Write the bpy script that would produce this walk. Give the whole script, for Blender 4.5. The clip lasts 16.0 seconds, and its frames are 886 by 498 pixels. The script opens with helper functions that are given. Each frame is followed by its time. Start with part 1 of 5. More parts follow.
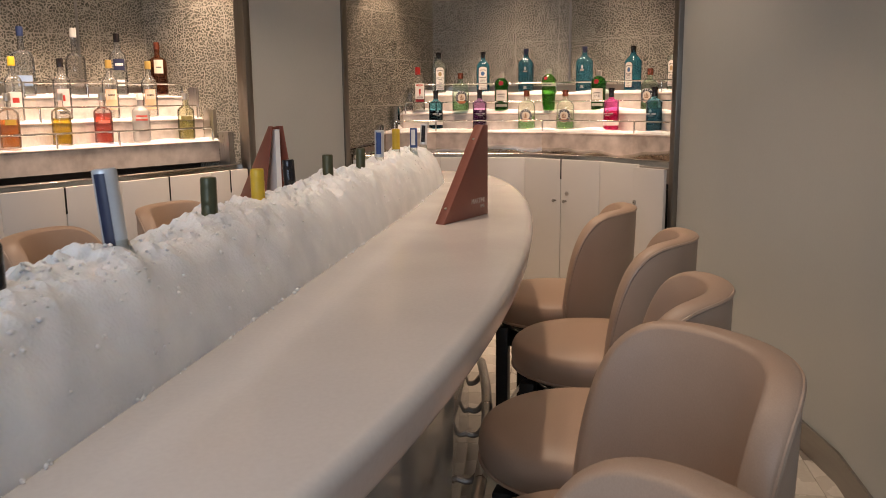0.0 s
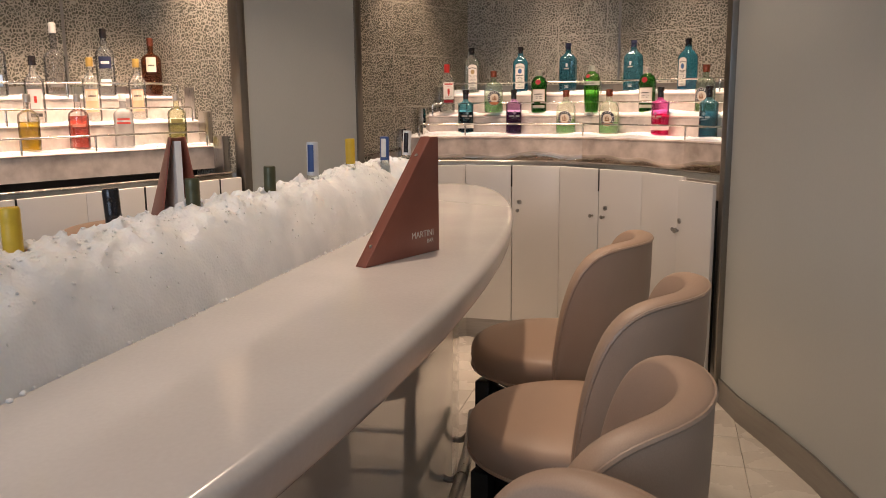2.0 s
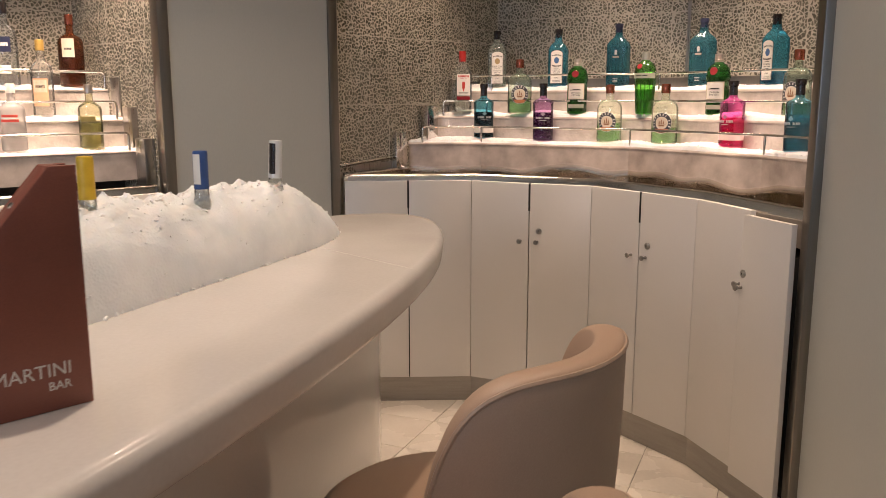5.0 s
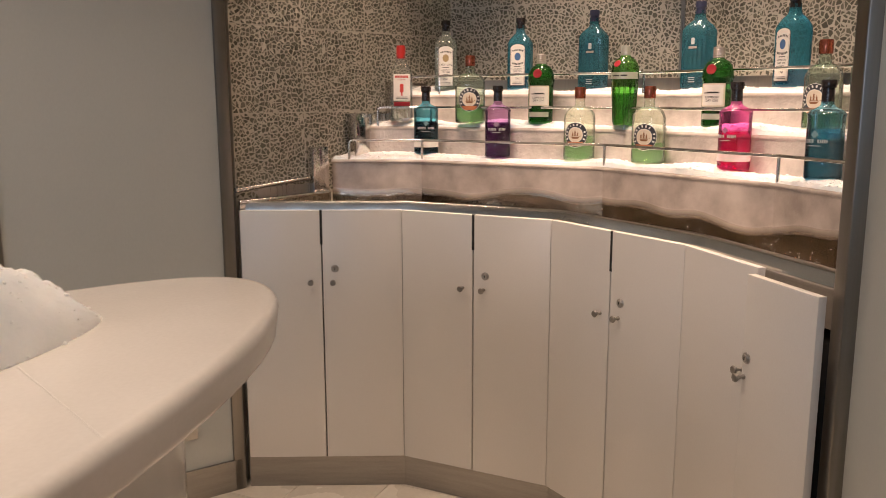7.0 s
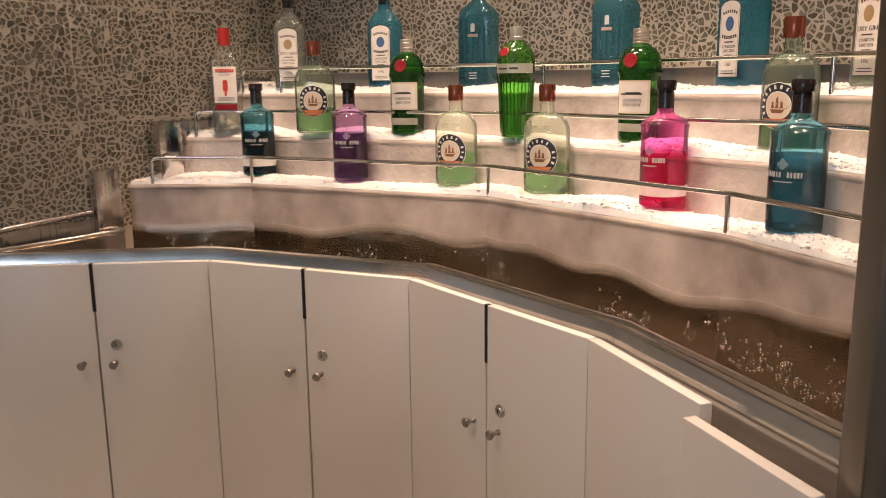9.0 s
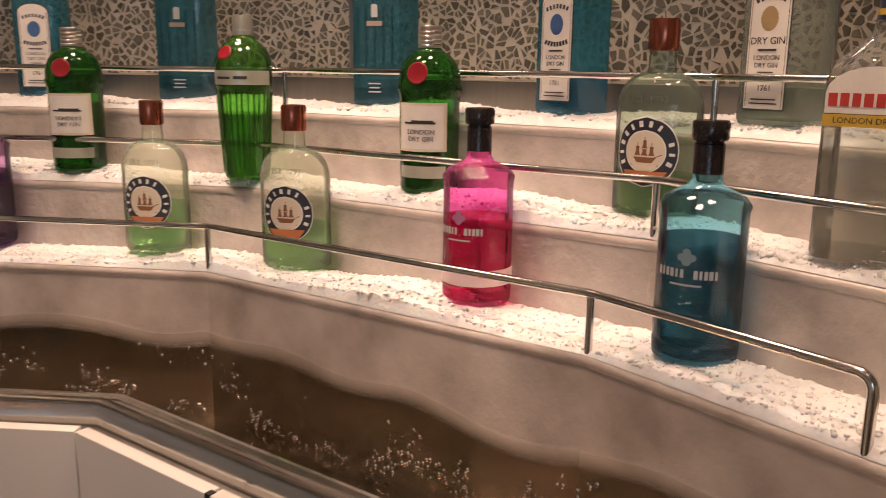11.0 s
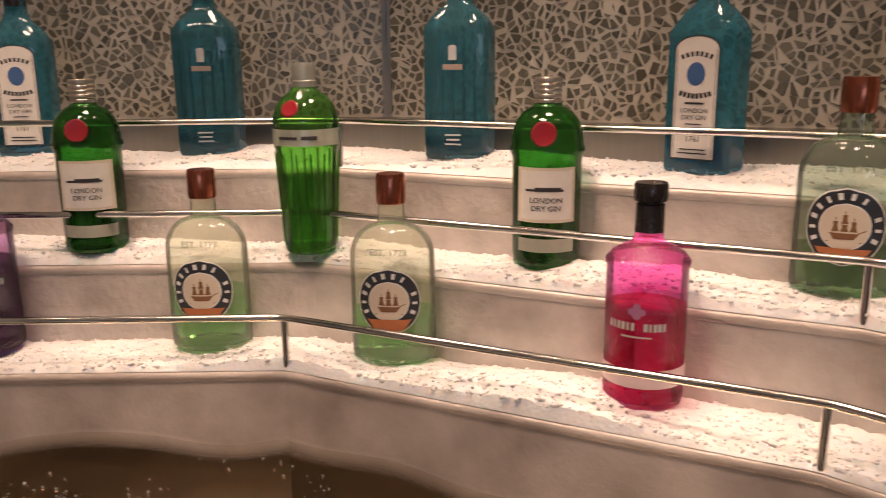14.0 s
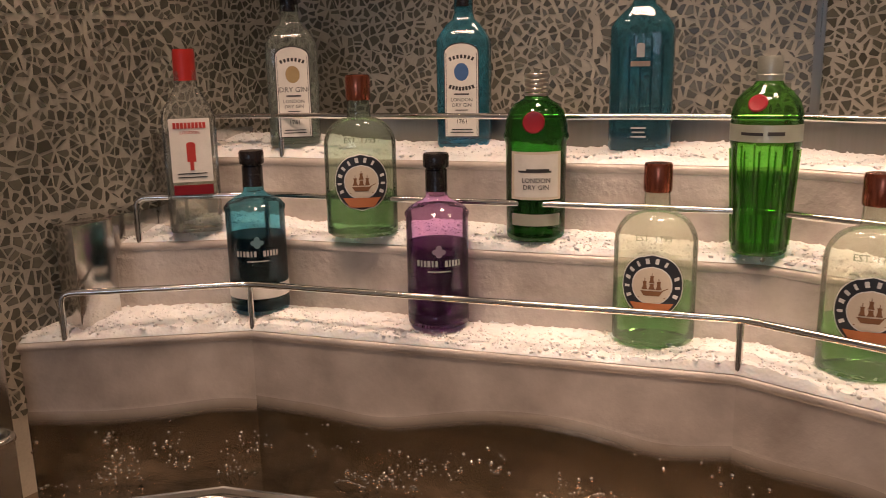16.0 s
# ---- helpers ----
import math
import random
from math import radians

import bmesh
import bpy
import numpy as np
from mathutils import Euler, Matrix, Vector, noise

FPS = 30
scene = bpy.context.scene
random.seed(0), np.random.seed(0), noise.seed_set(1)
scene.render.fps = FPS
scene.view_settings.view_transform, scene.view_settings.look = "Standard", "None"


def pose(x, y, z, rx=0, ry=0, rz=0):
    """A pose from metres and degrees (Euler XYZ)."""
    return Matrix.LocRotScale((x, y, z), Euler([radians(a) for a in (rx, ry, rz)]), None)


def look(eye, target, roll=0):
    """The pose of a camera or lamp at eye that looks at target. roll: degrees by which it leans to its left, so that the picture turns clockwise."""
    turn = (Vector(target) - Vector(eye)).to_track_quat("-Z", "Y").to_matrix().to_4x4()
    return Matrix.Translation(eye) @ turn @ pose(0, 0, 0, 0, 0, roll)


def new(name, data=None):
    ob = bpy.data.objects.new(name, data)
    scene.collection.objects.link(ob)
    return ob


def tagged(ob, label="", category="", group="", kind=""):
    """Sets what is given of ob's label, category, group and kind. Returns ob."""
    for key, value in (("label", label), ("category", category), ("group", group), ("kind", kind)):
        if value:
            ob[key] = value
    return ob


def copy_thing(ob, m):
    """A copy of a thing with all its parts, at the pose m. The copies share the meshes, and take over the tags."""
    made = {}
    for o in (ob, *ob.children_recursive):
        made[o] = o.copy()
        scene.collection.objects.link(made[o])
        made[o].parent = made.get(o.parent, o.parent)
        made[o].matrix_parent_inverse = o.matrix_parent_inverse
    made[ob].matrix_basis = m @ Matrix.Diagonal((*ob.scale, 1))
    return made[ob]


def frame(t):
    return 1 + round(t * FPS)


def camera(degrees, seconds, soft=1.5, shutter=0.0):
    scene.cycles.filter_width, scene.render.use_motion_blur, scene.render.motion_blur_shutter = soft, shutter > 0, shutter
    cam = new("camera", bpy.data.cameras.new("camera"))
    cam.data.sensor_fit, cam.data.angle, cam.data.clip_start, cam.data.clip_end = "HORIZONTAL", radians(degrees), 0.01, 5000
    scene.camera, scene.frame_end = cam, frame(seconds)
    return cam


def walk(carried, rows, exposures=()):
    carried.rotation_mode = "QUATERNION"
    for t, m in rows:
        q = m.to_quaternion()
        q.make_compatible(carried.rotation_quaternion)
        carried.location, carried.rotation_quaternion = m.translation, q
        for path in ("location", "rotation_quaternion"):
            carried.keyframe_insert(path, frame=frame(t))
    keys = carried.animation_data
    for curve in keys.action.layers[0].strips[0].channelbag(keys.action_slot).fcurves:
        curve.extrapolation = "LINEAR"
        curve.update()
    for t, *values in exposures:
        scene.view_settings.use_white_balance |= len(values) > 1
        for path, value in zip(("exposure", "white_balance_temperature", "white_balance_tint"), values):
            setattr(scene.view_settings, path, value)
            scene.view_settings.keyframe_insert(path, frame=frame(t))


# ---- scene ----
cam = camera(56.0, 16.0, soft=0.6, shutter=0.25)
PATH = [
    (0, (-1.218, -1.712, 1.392), (-0.744, 0.199, 1.038), -0.6),
    (0.5, (-1.112, -1.575, 1.403), (-0.678, 0.345, 1.049), -0.4),
    (1, (-0.997, -1.472, 1.397), (-0.596, 0.455, 1.045), -0.4),
    (1.5, (-0.842, -1.365, 1.408), (-0.483, 0.57, 1.053), -0.5),
    (2, (-0.732, -1.23, 1.403), (-0.46, 0.719, 1.047), -0.6),
    (2.5, (-0.631, -1.021, 1.402), (-0.419, 0.936, 1.046), -0.4),
    (3, (-0.542, -0.861, 1.382), (-0.366, 1.099, 1.024), -0.1),
    (3.5, (-0.396, -0.708, 1.391), (-0.283, 1.256, 1.029), -0.1),
    (6, (0.095, 0.217, 1.384), (0.054, 2.184, 1.029), -0.1),
    (6.5, (0.177, 0.426, 1.402), (0.117, 2.392, 1.044), -0.2),
    (7, (0.254, 0.643, 1.404), (0.222, 2.611, 1.049), -0.1),
    (7.5, (0.353, 0.855, 1.4), (0.368, 2.823, 1.044), 0.0),
    (8, (0.431, 1.048, 1.413), (0.469, 3.013, 1.041), -0.2),
    (10.5, (0.633, 2.03, 1.499), (1.101, 3.926, 1.069), 0.1),
    (11, (0.646, 2.139, 1.502), (1.34, 3.966, 1.076), 0.7),
    (11.5, (0.678, 2.23, 1.525), (1.529, 3.989, 1.094), 0.6),
    (12, (0.641, 2.269, 1.561), (1.61, 3.962, 1.117), 0.2),
    (12.5, (0.592, 2.302, 1.599), (1.606, 3.965, 1.145), -0.3),
    (13, (0.541, 2.353, 1.602), (1.568, 4.007, 1.144), -0.4),
    (13.5, (0.494, 2.412, 1.597), (1.521, 4.067, 1.141), -0.3),
    (14, (0.422, 2.458, 1.597), (1.37, 4.157, 1.135), -0.6),
    (14.5, (0.344, 2.49, 1.594), (1.072, 4.295, 1.136), -1.5),
    (15, (0.239, 2.512, 1.587), (0.82, 4.376, 1.152), -1.6),
    (15.5, (0.204, 2.523, 1.589), (0.656, 4.422, 1.153), -1.5),
    (16, (0.184, 2.558, 1.582), (0.55, 4.475, 1.144), -1.0),
]
walk(cam, [(t, look(eye, target, roll)) for t, eye, target, roll in PATH],
     exposures=((0, 0.06, 6550, 10), (3.7, 0.09, 6250, 9), (8.2, 0.06, 6350, 9), (10.3, -0.48, 6650, 15), (12.5, -0.74, 6600, 16), (16, -0.76, 6580, 13)))

# ---- light ----
world = bpy.data.worlds.new("room_air")
scene.world = world
world.use_nodes = True
world.node_tree.nodes["Background"].inputs[0].default_value = (1.0, 0.9, 0.8, 1)
world.node_tree.nodes["Background"].inputs[1].default_value = 0.05


def spot(name, eye, target, watts, cone, color=(1.0, 0.80, 0.60), blend=0.6, radius=0.2):
    data = bpy.data.lights.new(name, "SPOT")
    data.energy, data.spot_size, data.spot_blend = watts, radians(cone), blend
    data.color, data.shadow_soft_size = color, radius
    ob = new(name, data)
    ob.matrix_world = look(eye, target)
    return ob


def area(name, eye, target, watts, sx, sy, color):
    data = bpy.data.lights.new(name, "AREA")
    data.shape, data.size, data.size_y, data.energy, data.color = "RECTANGLE", sx, sy, watts, color
    ob = new(name, data)
    ob.matrix_world = look(eye, target)
    return ob


WARM = (1.0, 0.70, 0.51)
# recessed downlights over the two niches
for a, reach, watts, cone in ((66, 1.14, 74, 50), (41, 1.14, 104, 50), (14, 1.14, 76, 50), (57, 1.62, 60, 76), (34, 1.62, 62, 76), (10, 1.62, 48, 76)):
    c, s = math.cos(radians(a)), math.sin(radians(a))
    spot("niche_downlight", (-0.27 + reach * c, 2.39 + reach * s, 2.53), (-0.27 + 1.56 * c, 2.39 + 1.56 * s, 1.2), watts, cone, WARM, 0.75, 0.12)
spot("niche_downlight", (-0.14, 3.66, 2.55), (-0.16, 3.80, 1.4), 52, 60, WARM, 0.6, 0.06)
for x, y in ((-1.52, 3.20), (-1.80, 2.96), (-2.08, 2.72), (-2.36, 2.48)):
    spot("niche_downlight", (x + 0.17, y - 0.2, 2.55), (x, y, 1.2), 118, 57, WARM, 0.75, 0.12)
spot("niche_downlight", (-1.30, 3.10, 2.55), (-1.40, 3.28, 1.4), 75, 60, WARM, 0.6, 0.06)
# downlights in the room's ceiling
for x, y, w in ((-0.55, 2.35, 38), (0.45, 1.85, 20), (0.1, 0.5, 8), (-0.40, 1.08, 52), (-1.25, -0.3, 20), (-0.4, -0.9, 9), (-1.9, 1.7, 26), (-2.2, 0.2, 18), (-1.4, -2.2, 9)):
    spot("ceiling_downlight", (x, y, 2.56), (x, y, 0), w, 112, (1.0, 0.75, 0.56), 0.8, 0.03)
# added cool area light from the south-west, its source unseen
area("added_cool_light", (-2.6, -3.2, 1.9), (-0.6, 0.8, 1.0), 42, 2.0, 1.4, (0.64, 0.78, 1.0))

# ---- materials ----
def material(name):
    m = bpy.data.materials.new(name)
    m.use_nodes = True
    nt = m.node_tree
    return m, nt, nt.nodes["Principled BSDF"]


def nd(nt, kind, **values):
    n = nt.nodes.new(kind)
    for key, value in values.items():
        n.inputs[key.replace("_", " ")].default_value = value
    return n


def coords(nt, scale=(1, 1, 1)):
    tc = nt.nodes.new("ShaderNodeTexCoord")
    mp = nt.nodes.new("ShaderNodeMapping")
    mp.inputs["Scale"].default_value = scale
    nt.links.new(tc.outputs["Object"], mp.inputs["Vector"])
    return mp.outputs["Vector"]


def ramp(nt, fac, stops):
    r = nt.nodes.new("ShaderNodeValToRGB")
    while len(r.color_ramp.elements) < len(stops):
        r.color_ramp.elements.new(0.5)
    for e, (p, c) in zip(r.color_ramp.elements, stops):
        e.position, e.color = p, (*c, 1) if len(c) == 3 else c
    nt.links.new(fac, r.inputs[0])
    return r.outputs[0]


def bump(nt, bsdf, height, strength, distance):
    b = nt.nodes.new("ShaderNodeBump")
    b.inputs["Strength"].default_value, b.inputs["Distance"].default_value = strength, distance
    nt.links.new(height, b.inputs["Height"])
    nt.links.new(b.outputs[0], bsdf.inputs["Normal"])


def surface(name, c1, c2, rough=0.5, metal=0.0, scale=6.0, fine=120.0, depth=0.0006, strength=0.25, stretch=(1, 1, 1), coat=0.0, rough2=None):
    """Colour that drifts at two scales, with fine relief."""
    m, nt, b = material(name)
    v = coords(nt, stretch)
    n1 = nd(nt, "ShaderNodeTexNoise", Scale=scale, Detail=5.0)
    n2 = nd(nt, "ShaderNodeTexNoise", Scale=fine, Detail=3.0)
    for n in (n1, n2):
        nt.links.new(v, n.inputs["Vector"])
    mix = nd(nt, "ShaderNodeMath")
    mix.operation = "MULTIPLY_ADD"
    mix.inputs[1].default_value, mix.inputs[2].default_value = 0.35, 0.0
    nt.links.new(n2.outputs[0], mix.inputs[0])
    add = nd(nt, "ShaderNodeMath")
    add.operation = "MULTIPLY_ADD"
    add.inputs[1].default_value = 0.65
    nt.links.new(n1.outputs[0], add.inputs[0])
    nt.links.new(mix.outputs[0], add.inputs[2])
    nt.links.new(ramp(nt, add.outputs[0], ((0.36, c1), (0.64, c2))), b.inputs["Base Color"])
    r = rough if rough2 is None else rough2
    nt.links.new(ramp(nt, n1.outputs[0], ((0.3, (rough,) * 3), (0.7, (r,) * 3))), b.inputs["Roughness"])
    b.inputs["Metallic"].default_value = metal
    b.inputs["Coat Weight"].default_value = coat
    bump(nt, b, n2.outputs[0], strength, depth)
    return m


PANEL = surface("satin_wall_panel", (0.445, 0.46, 0.44), (0.485, 0.50, 0.475), 0.30, 0.0, 1.2, 300, 0.0002, 0.1, (1, 1, 0.25), 0.0, 0.36)
DOOR = surface("white_lacquer", (0.66, 0.635, 0.60), (0.70, 0.675, 0.64), 0.34, 0.0, 2.0, 220, 0.0002, 0.12)
COUNTER = surface("white_stone_counter", (0.640, 0.606, 0.575), (0.700, 0.668, 0.635), 0.16, 0.0, 3.0, 140, 0.0001, 0.05, (1, 1, 1), 0.2, 0.24)
BASE = surface("white_gloss_panel", (0.70, 0.68, 0.65), (0.74, 0.72, 0.69), 0.06, 0.0, 2.0, 200, 0.0001, 0.02, (1, 1, 1), 0.5, 0.1)
STEEL = surface("brushed_steel", (0.44, 0.42, 0.395), (0.48, 0.46, 0.43), 0.26, 1.0, 8.0, 90, 0.0003, 0.2, (30, 30, 0.6), 0.0, 0.36)
DARKSTEEL = surface("dark_brushed_steel", (0.24, 0.225, 0.20), (0.27, 0.25, 0.23), 0.3, 1.0, 6.0, 120, 0.0003, 0.15, (20, 20, 0.5), 0.0, 0.36)
CHROME = surface("polished_steel", (0.62, 0.60, 0.57), (0.68, 0.66, 0.63), 0.10, 1.0, 20.0, 160, 0.0002, 0.1, (1, 1, 1), 0.0, 0.2)
KICK = surface("worn_steel_kick", (0.30, 0.28, 0.26), (0.38, 0.36, 0.33), 0.35, 0.9, 5.0, 90, 0.0003, 0.2, (1, 1, 12), 0.0, 0.5)
TILE = surface("cream_floor_tile", (0.60, 0.55, 0.47), (0.68, 0.63, 0.55), 0.22, 0.0, 4.0, 60, 0.0004, 0.15, (1, 1, 1), 0.0, 0.32)
GROUT = surface("grey_grout", (0.22, 0.19, 0.16), (0.30, 0.26, 0.22), 0.85)
LEATHER = surface("cream_leather", (0.40, 0.275, 0.195), (0.47, 0.33, 0.235), 0.38, 0.0, 3.0, 420, 0.0006, 0.3, (1, 1, 1), 0.0, 0.48)
PIPING = surface("cream_leather_piping", (0.40, 0.28, 0.20), (0.47, 0.34, 0.25), 0.4, 0.0, 30.0, 420, 0.0006, 0.3)
# black metal; also the shade painted inside the left basin and recess
BLACK = surface("black_metal_and_shade", (0.012, 0.011, 0.011), (0.02, 0.018, 0.017), 0.4, 0.0, 10, 200)
# near-black for the carcass and for shade drawn in gaps and slots
DARK = surface("dark_gap", (0.01, 0.01, 0.01), (0.02, 0.02, 0.02), 0.8)
CEIL = surface("ceiling_paint", (0.62, 0.58, 0.53), (0.66, 0.62, 0.57), 0.8)
RED = surface("red_brown_leatherette", (0.20, 0.062, 0.04), (0.25, 0.08, 0.052), 0.42, 0.0, 8, 500, 0.0005, 0.3)
PAPER = surface("white_paper", (0.74, 0.72, 0.68), (0.78, 0.76, 0.72), 0.7, 0.0, 20, 300)


def plain(name, color, rough=0.4, metal=0.0):
    hi = tuple(min(1, c * 1.12 + 0.004) for c in color)
    return surface(name, color, hi, rough, metal, 40.0, 400.0, 0.0002, 0.1)


GROUT_CREAM = surface("cream_mosaic_grout", (0.46, 0.43, 0.36), (0.57, 0.535, 0.455), 0.6, 0.0, 14.0, 260, 0.0008, 0.3)


def mosaic_glass():
    """Grey glazed chips, each a little different."""
    m, nt, b = material("grey_mosaic_chip")
    geo = nt.nodes.new("ShaderNodeNewGeometry")
    info = nt.nodes.new("ShaderNodeObjectInfo")
    add = nt.nodes.new("ShaderNodeMath")
    nt.links.new(geo.outputs["Random Per Island"], add.inputs[0])
    nt.links.new(info.outputs["Random"], add.inputs[1])
    fr = nt.nodes.new("ShaderNodeMath")
    fr.operation = "FRACT"
    nt.links.new(add.outputs[0], fr.inputs[0])
    nt.links.new(ramp(nt, fr.outputs[0], ((0.0, (0.080, 0.076, 0.055)), (0.5, (0.125, 0.118, 0.088)), (1.0, (0.19, 0.178, 0.136)))), b.inputs["Base Color"])
    n = nd(nt, "ShaderNodeTexNoise", Scale=180.0, Detail=3.0)
    nt.links.new(coords(nt), n.inputs["Vector"])
    b.inputs["Roughness"].default_value = 0.3
    bump(nt, b, n.outputs[0], 0.25, 0.001)
    return m


CHIP = mosaic_glass()


def frosted(name, line, wave, rough_ice, grain=150.0):
    """Steel whose upper part has frosted over; bare metal below a wavy line at height line."""
    m, nt, b = material(name)
    v = coords(nt)
    n1 = nd(nt, "ShaderNodeTexNoise", Scale=2.6, Detail=1.0)
    n2 = nd(nt, "ShaderNodeTexNoise", Scale=12.0, Detail=5.0)
    n3 = nd(nt, "ShaderNodeTexNoise", Scale=grain, Detail=3.0)
    mp = nt.nodes.new("ShaderNodeMapping")
    mp.inputs["Scale"].default_value = (1, 1, 0.15)
    info = nt.nodes.new("ShaderNodeObjectInfo")
    shift = nt.nodes.new("ShaderNodeVectorMath")
    shift.operation = "MULTIPLY_ADD"
    nt.links.new(info.outputs["Random"], shift.inputs[0])
    shift.inputs[1].default_value = (0.5, 0.8, 0.0)
    nt.links.new(v, shift.inputs[2])
    nt.links.new(shift.outputs[0], mp.inputs["Vector"])
    nt.links.new(mp.outputs[0], n1.inputs["Vector"])
    for n in (n2, n3):
        nt.links.new(v, n.inputs["Vector"])
    sep = nt.nodes.new("ShaderNodeSeparateXYZ")
    nt.links.new(v, sep.inputs[0])
    off = nd(nt, "ShaderNodeMath")
    off.operation = "MULTIPLY_ADD"
    off.inputs[1].default_value = wave
    nt.links.new(n1.outputs[0], off.inputs[0])
    nt.links.new(sep.outputs[2], off.inputs[2])
    sub = nd(nt, "ShaderNodeMapRange")
    sub.inputs["From Min"].default_value = line + wave * 0.5 - 0.014
    sub.inputs["From Max"].default_value = line + wave * 0.5 + 0.016
    nt.links.new(off.outputs[0], sub.inputs[0])
    frost = sub.outputs[0]
    white = ramp(nt, n2.outputs[0], ((0.28, (0.33, 0.29, 0.26)), (0.72, (0.60, 0.545, 0.50))))
    mx = nt.nodes.new("ShaderNodeMix")
    mx.data_type = "RGBA"
    nt.links.new(frost, mx.inputs[0])
    mx.inputs[6].default_value = (0.58, 0.50, 0.41, 1)
    nt.links.new(white, mx.inputs[7])
    nt.links.new(mx.outputs[2], b.inputs["Base Color"])
    nt.links.new(ramp(nt, frost, ((0, (0.14,) * 3), (1, (0.3,) * 3))), b.inputs["Roughness"])
    nt.links.new(ramp(nt, frost, ((0, (1,) * 3), (1, (0.05,) * 3))), b.inputs["Metallic"])
    # bare metal is wavy and wet, frost is grainy
    wet = nd(nt, "ShaderNodeTexNoise", Scale=11.0, Detail=2.0)
    nt.links.new(v, wet.inputs["Vector"])
    hmix = nt.nodes.new("ShaderNodeMix")
    nt.links.new(frost, hmix.inputs[0])
    nt.links.new(wet.outputs[0], hmix.inputs[2])
    scaled = nd(nt, "ShaderNodeMath")
    scaled.operation = "MULTIPLY"
    scaled.inputs[1].default_value = rough_ice
    nt.links.new(n3.outputs[0], scaled.inputs[0])
    nt.links.new(scaled.outputs[0], hmix.inputs[3])
    bump(nt, b, hmix.outputs[0], 1.0, 0.004)
    return m


FROST_LOW = frosted("half_frosted_steel", 1.056, 0.13, 0.12)
FROST_UP = frosted("frosted_steel", 0.5, 0.01, 0.85, 75.0)
FROST_LIP = frosted("frosted_lip", 0.5, 0.01, 0.35, 120.0)
FROST_SMOOTH = frosted("smooth_frosted_steel", 0.5, 0.01, 0.2, 150.0)


def icy(name, c1, c2, rough, relief=0.4):
    m, nt, b = material(name)
    v = coords(nt)
    n1 = nd(nt, "ShaderNodeTexNoise", Scale=9.0, Detail=4.0)
    vor = nt.nodes.new("ShaderNodeTexVoronoi")
    vor.inputs["Scale"].default_value = 190.0
    for n in (n1, vor):
        nt.links.new(v, n.inputs["Vector"])
    nt.links.new(ramp(nt, n1.outputs[0], ((0.3, c1), (0.7, c2))), b.inputs["Base Color"])
    b.inputs["Roughness"].default_value = rough
    b.inputs["Subsurface Weight"].default_value = 0.6
    b.inputs["Subsurface Radius"].default_value = (0.02, 0.024, 0.028)
    b.inputs["Subsurface Scale"].default_value = 0.9
    bump(nt, b, vor.outputs["Distance"], relief, 0.004)
    return m


ICE = icy("crushed_ice", (0.74, 0.76, 0.78), (0.88, 0.90, 0.91), 0.32, 0.2)
CHIP_ICE = icy("loose_ice_chip", (0.86, 0.88, 0.90), (0.93, 0.945, 0.96), 0.5, 0.0)
HEAP_ICE = icy("packed_crushed_ice", (0.70, 0.73, 0.76), (0.88, 0.90, 0.92), 0.42, 0.25)


def glass(name, tint, gloss=0.03, haze=0.0, relief=0.25, grain=35.0, milk=0.6):
    """Thin tinted bottle wall: light passes with the tint, gloss by Fresnel."""
    m = bpy.data.materials.new(name)
    m.use_nodes = True
    nt = m.node_tree
    nt.nodes.clear()
    out = nt.nodes.new("ShaderNodeOutputMaterial")
    tr = nt.nodes.new("ShaderNodeBsdfTransparent")
    tr.inputs[0].default_value = (*tint, 1)
    gl = nt.nodes.new("ShaderNodeBsdfGlossy")
    gl.inputs["Roughness"].default_value = gloss
    df = nt.nodes.new("ShaderNodeBsdfTranslucent")
    df.inputs[0].default_value = (*(c * milk for c in tint), 1)
    d2 = nt.nodes.new("ShaderNodeBsdfDiffuse")
    d2.inputs[0].default_value = (*(c * milk for c in tint), 1)
    mb = nt.nodes.new("ShaderNodeMixShader")
    mb.inputs[0].default_value = 0.5
    nt.links.new(df.outputs[0], mb.inputs[1])
    nt.links.new(d2.outputs[0], mb.inputs[2])
    ma = nt.nodes.new("ShaderNodeMixShader")
    ma.inputs[0].default_value = haze
    nt.links.new(tr.outputs[0], ma.inputs[1])
    nt.links.new(mb.outputs[0], ma.inputs[2])
    bend = nt.nodes.new("ShaderNodeFresnel")
    bend.inputs[0].default_value = 1.24
    fr = nt.nodes.new("ShaderNodeMath")
    fr.operation = "MULTIPLY_ADD"
    fr.inputs[1].default_value, fr.inputs[2].default_value = 0.88, 0.03
    nt.links.new(bend.outputs[0], fr.inputs[0])
    tex = nt.nodes.new("ShaderNodeTexCoord")
    ns = nd(nt, "ShaderNodeTexNoise", Scale=grain, Detail=2.0)
    nt.links.new(tex.outputs["Object"], ns.inputs["Vector"])
    bp = nt.nodes.new("ShaderNodeBump")
    bp.inputs["Strength"].default_value, bp.inputs["Distance"].default_value = relief, 0.003
    nt.links.new(ns.outputs[0], bp.inputs["Height"])
    nt.links.new(bp.outputs[0], gl.inputs["Normal"])
    mx = nt.nodes.new("ShaderNodeMixShader")
    nt.links.new(fr.outputs[0], mx.inputs[0])
    nt.links.new(ma.outputs[0], mx.inputs[1])
    nt.links.new(gl.outputs[0], mx.inputs[2])
    nt.links.new(mx.outputs[0], out.inputs[0])
    return m

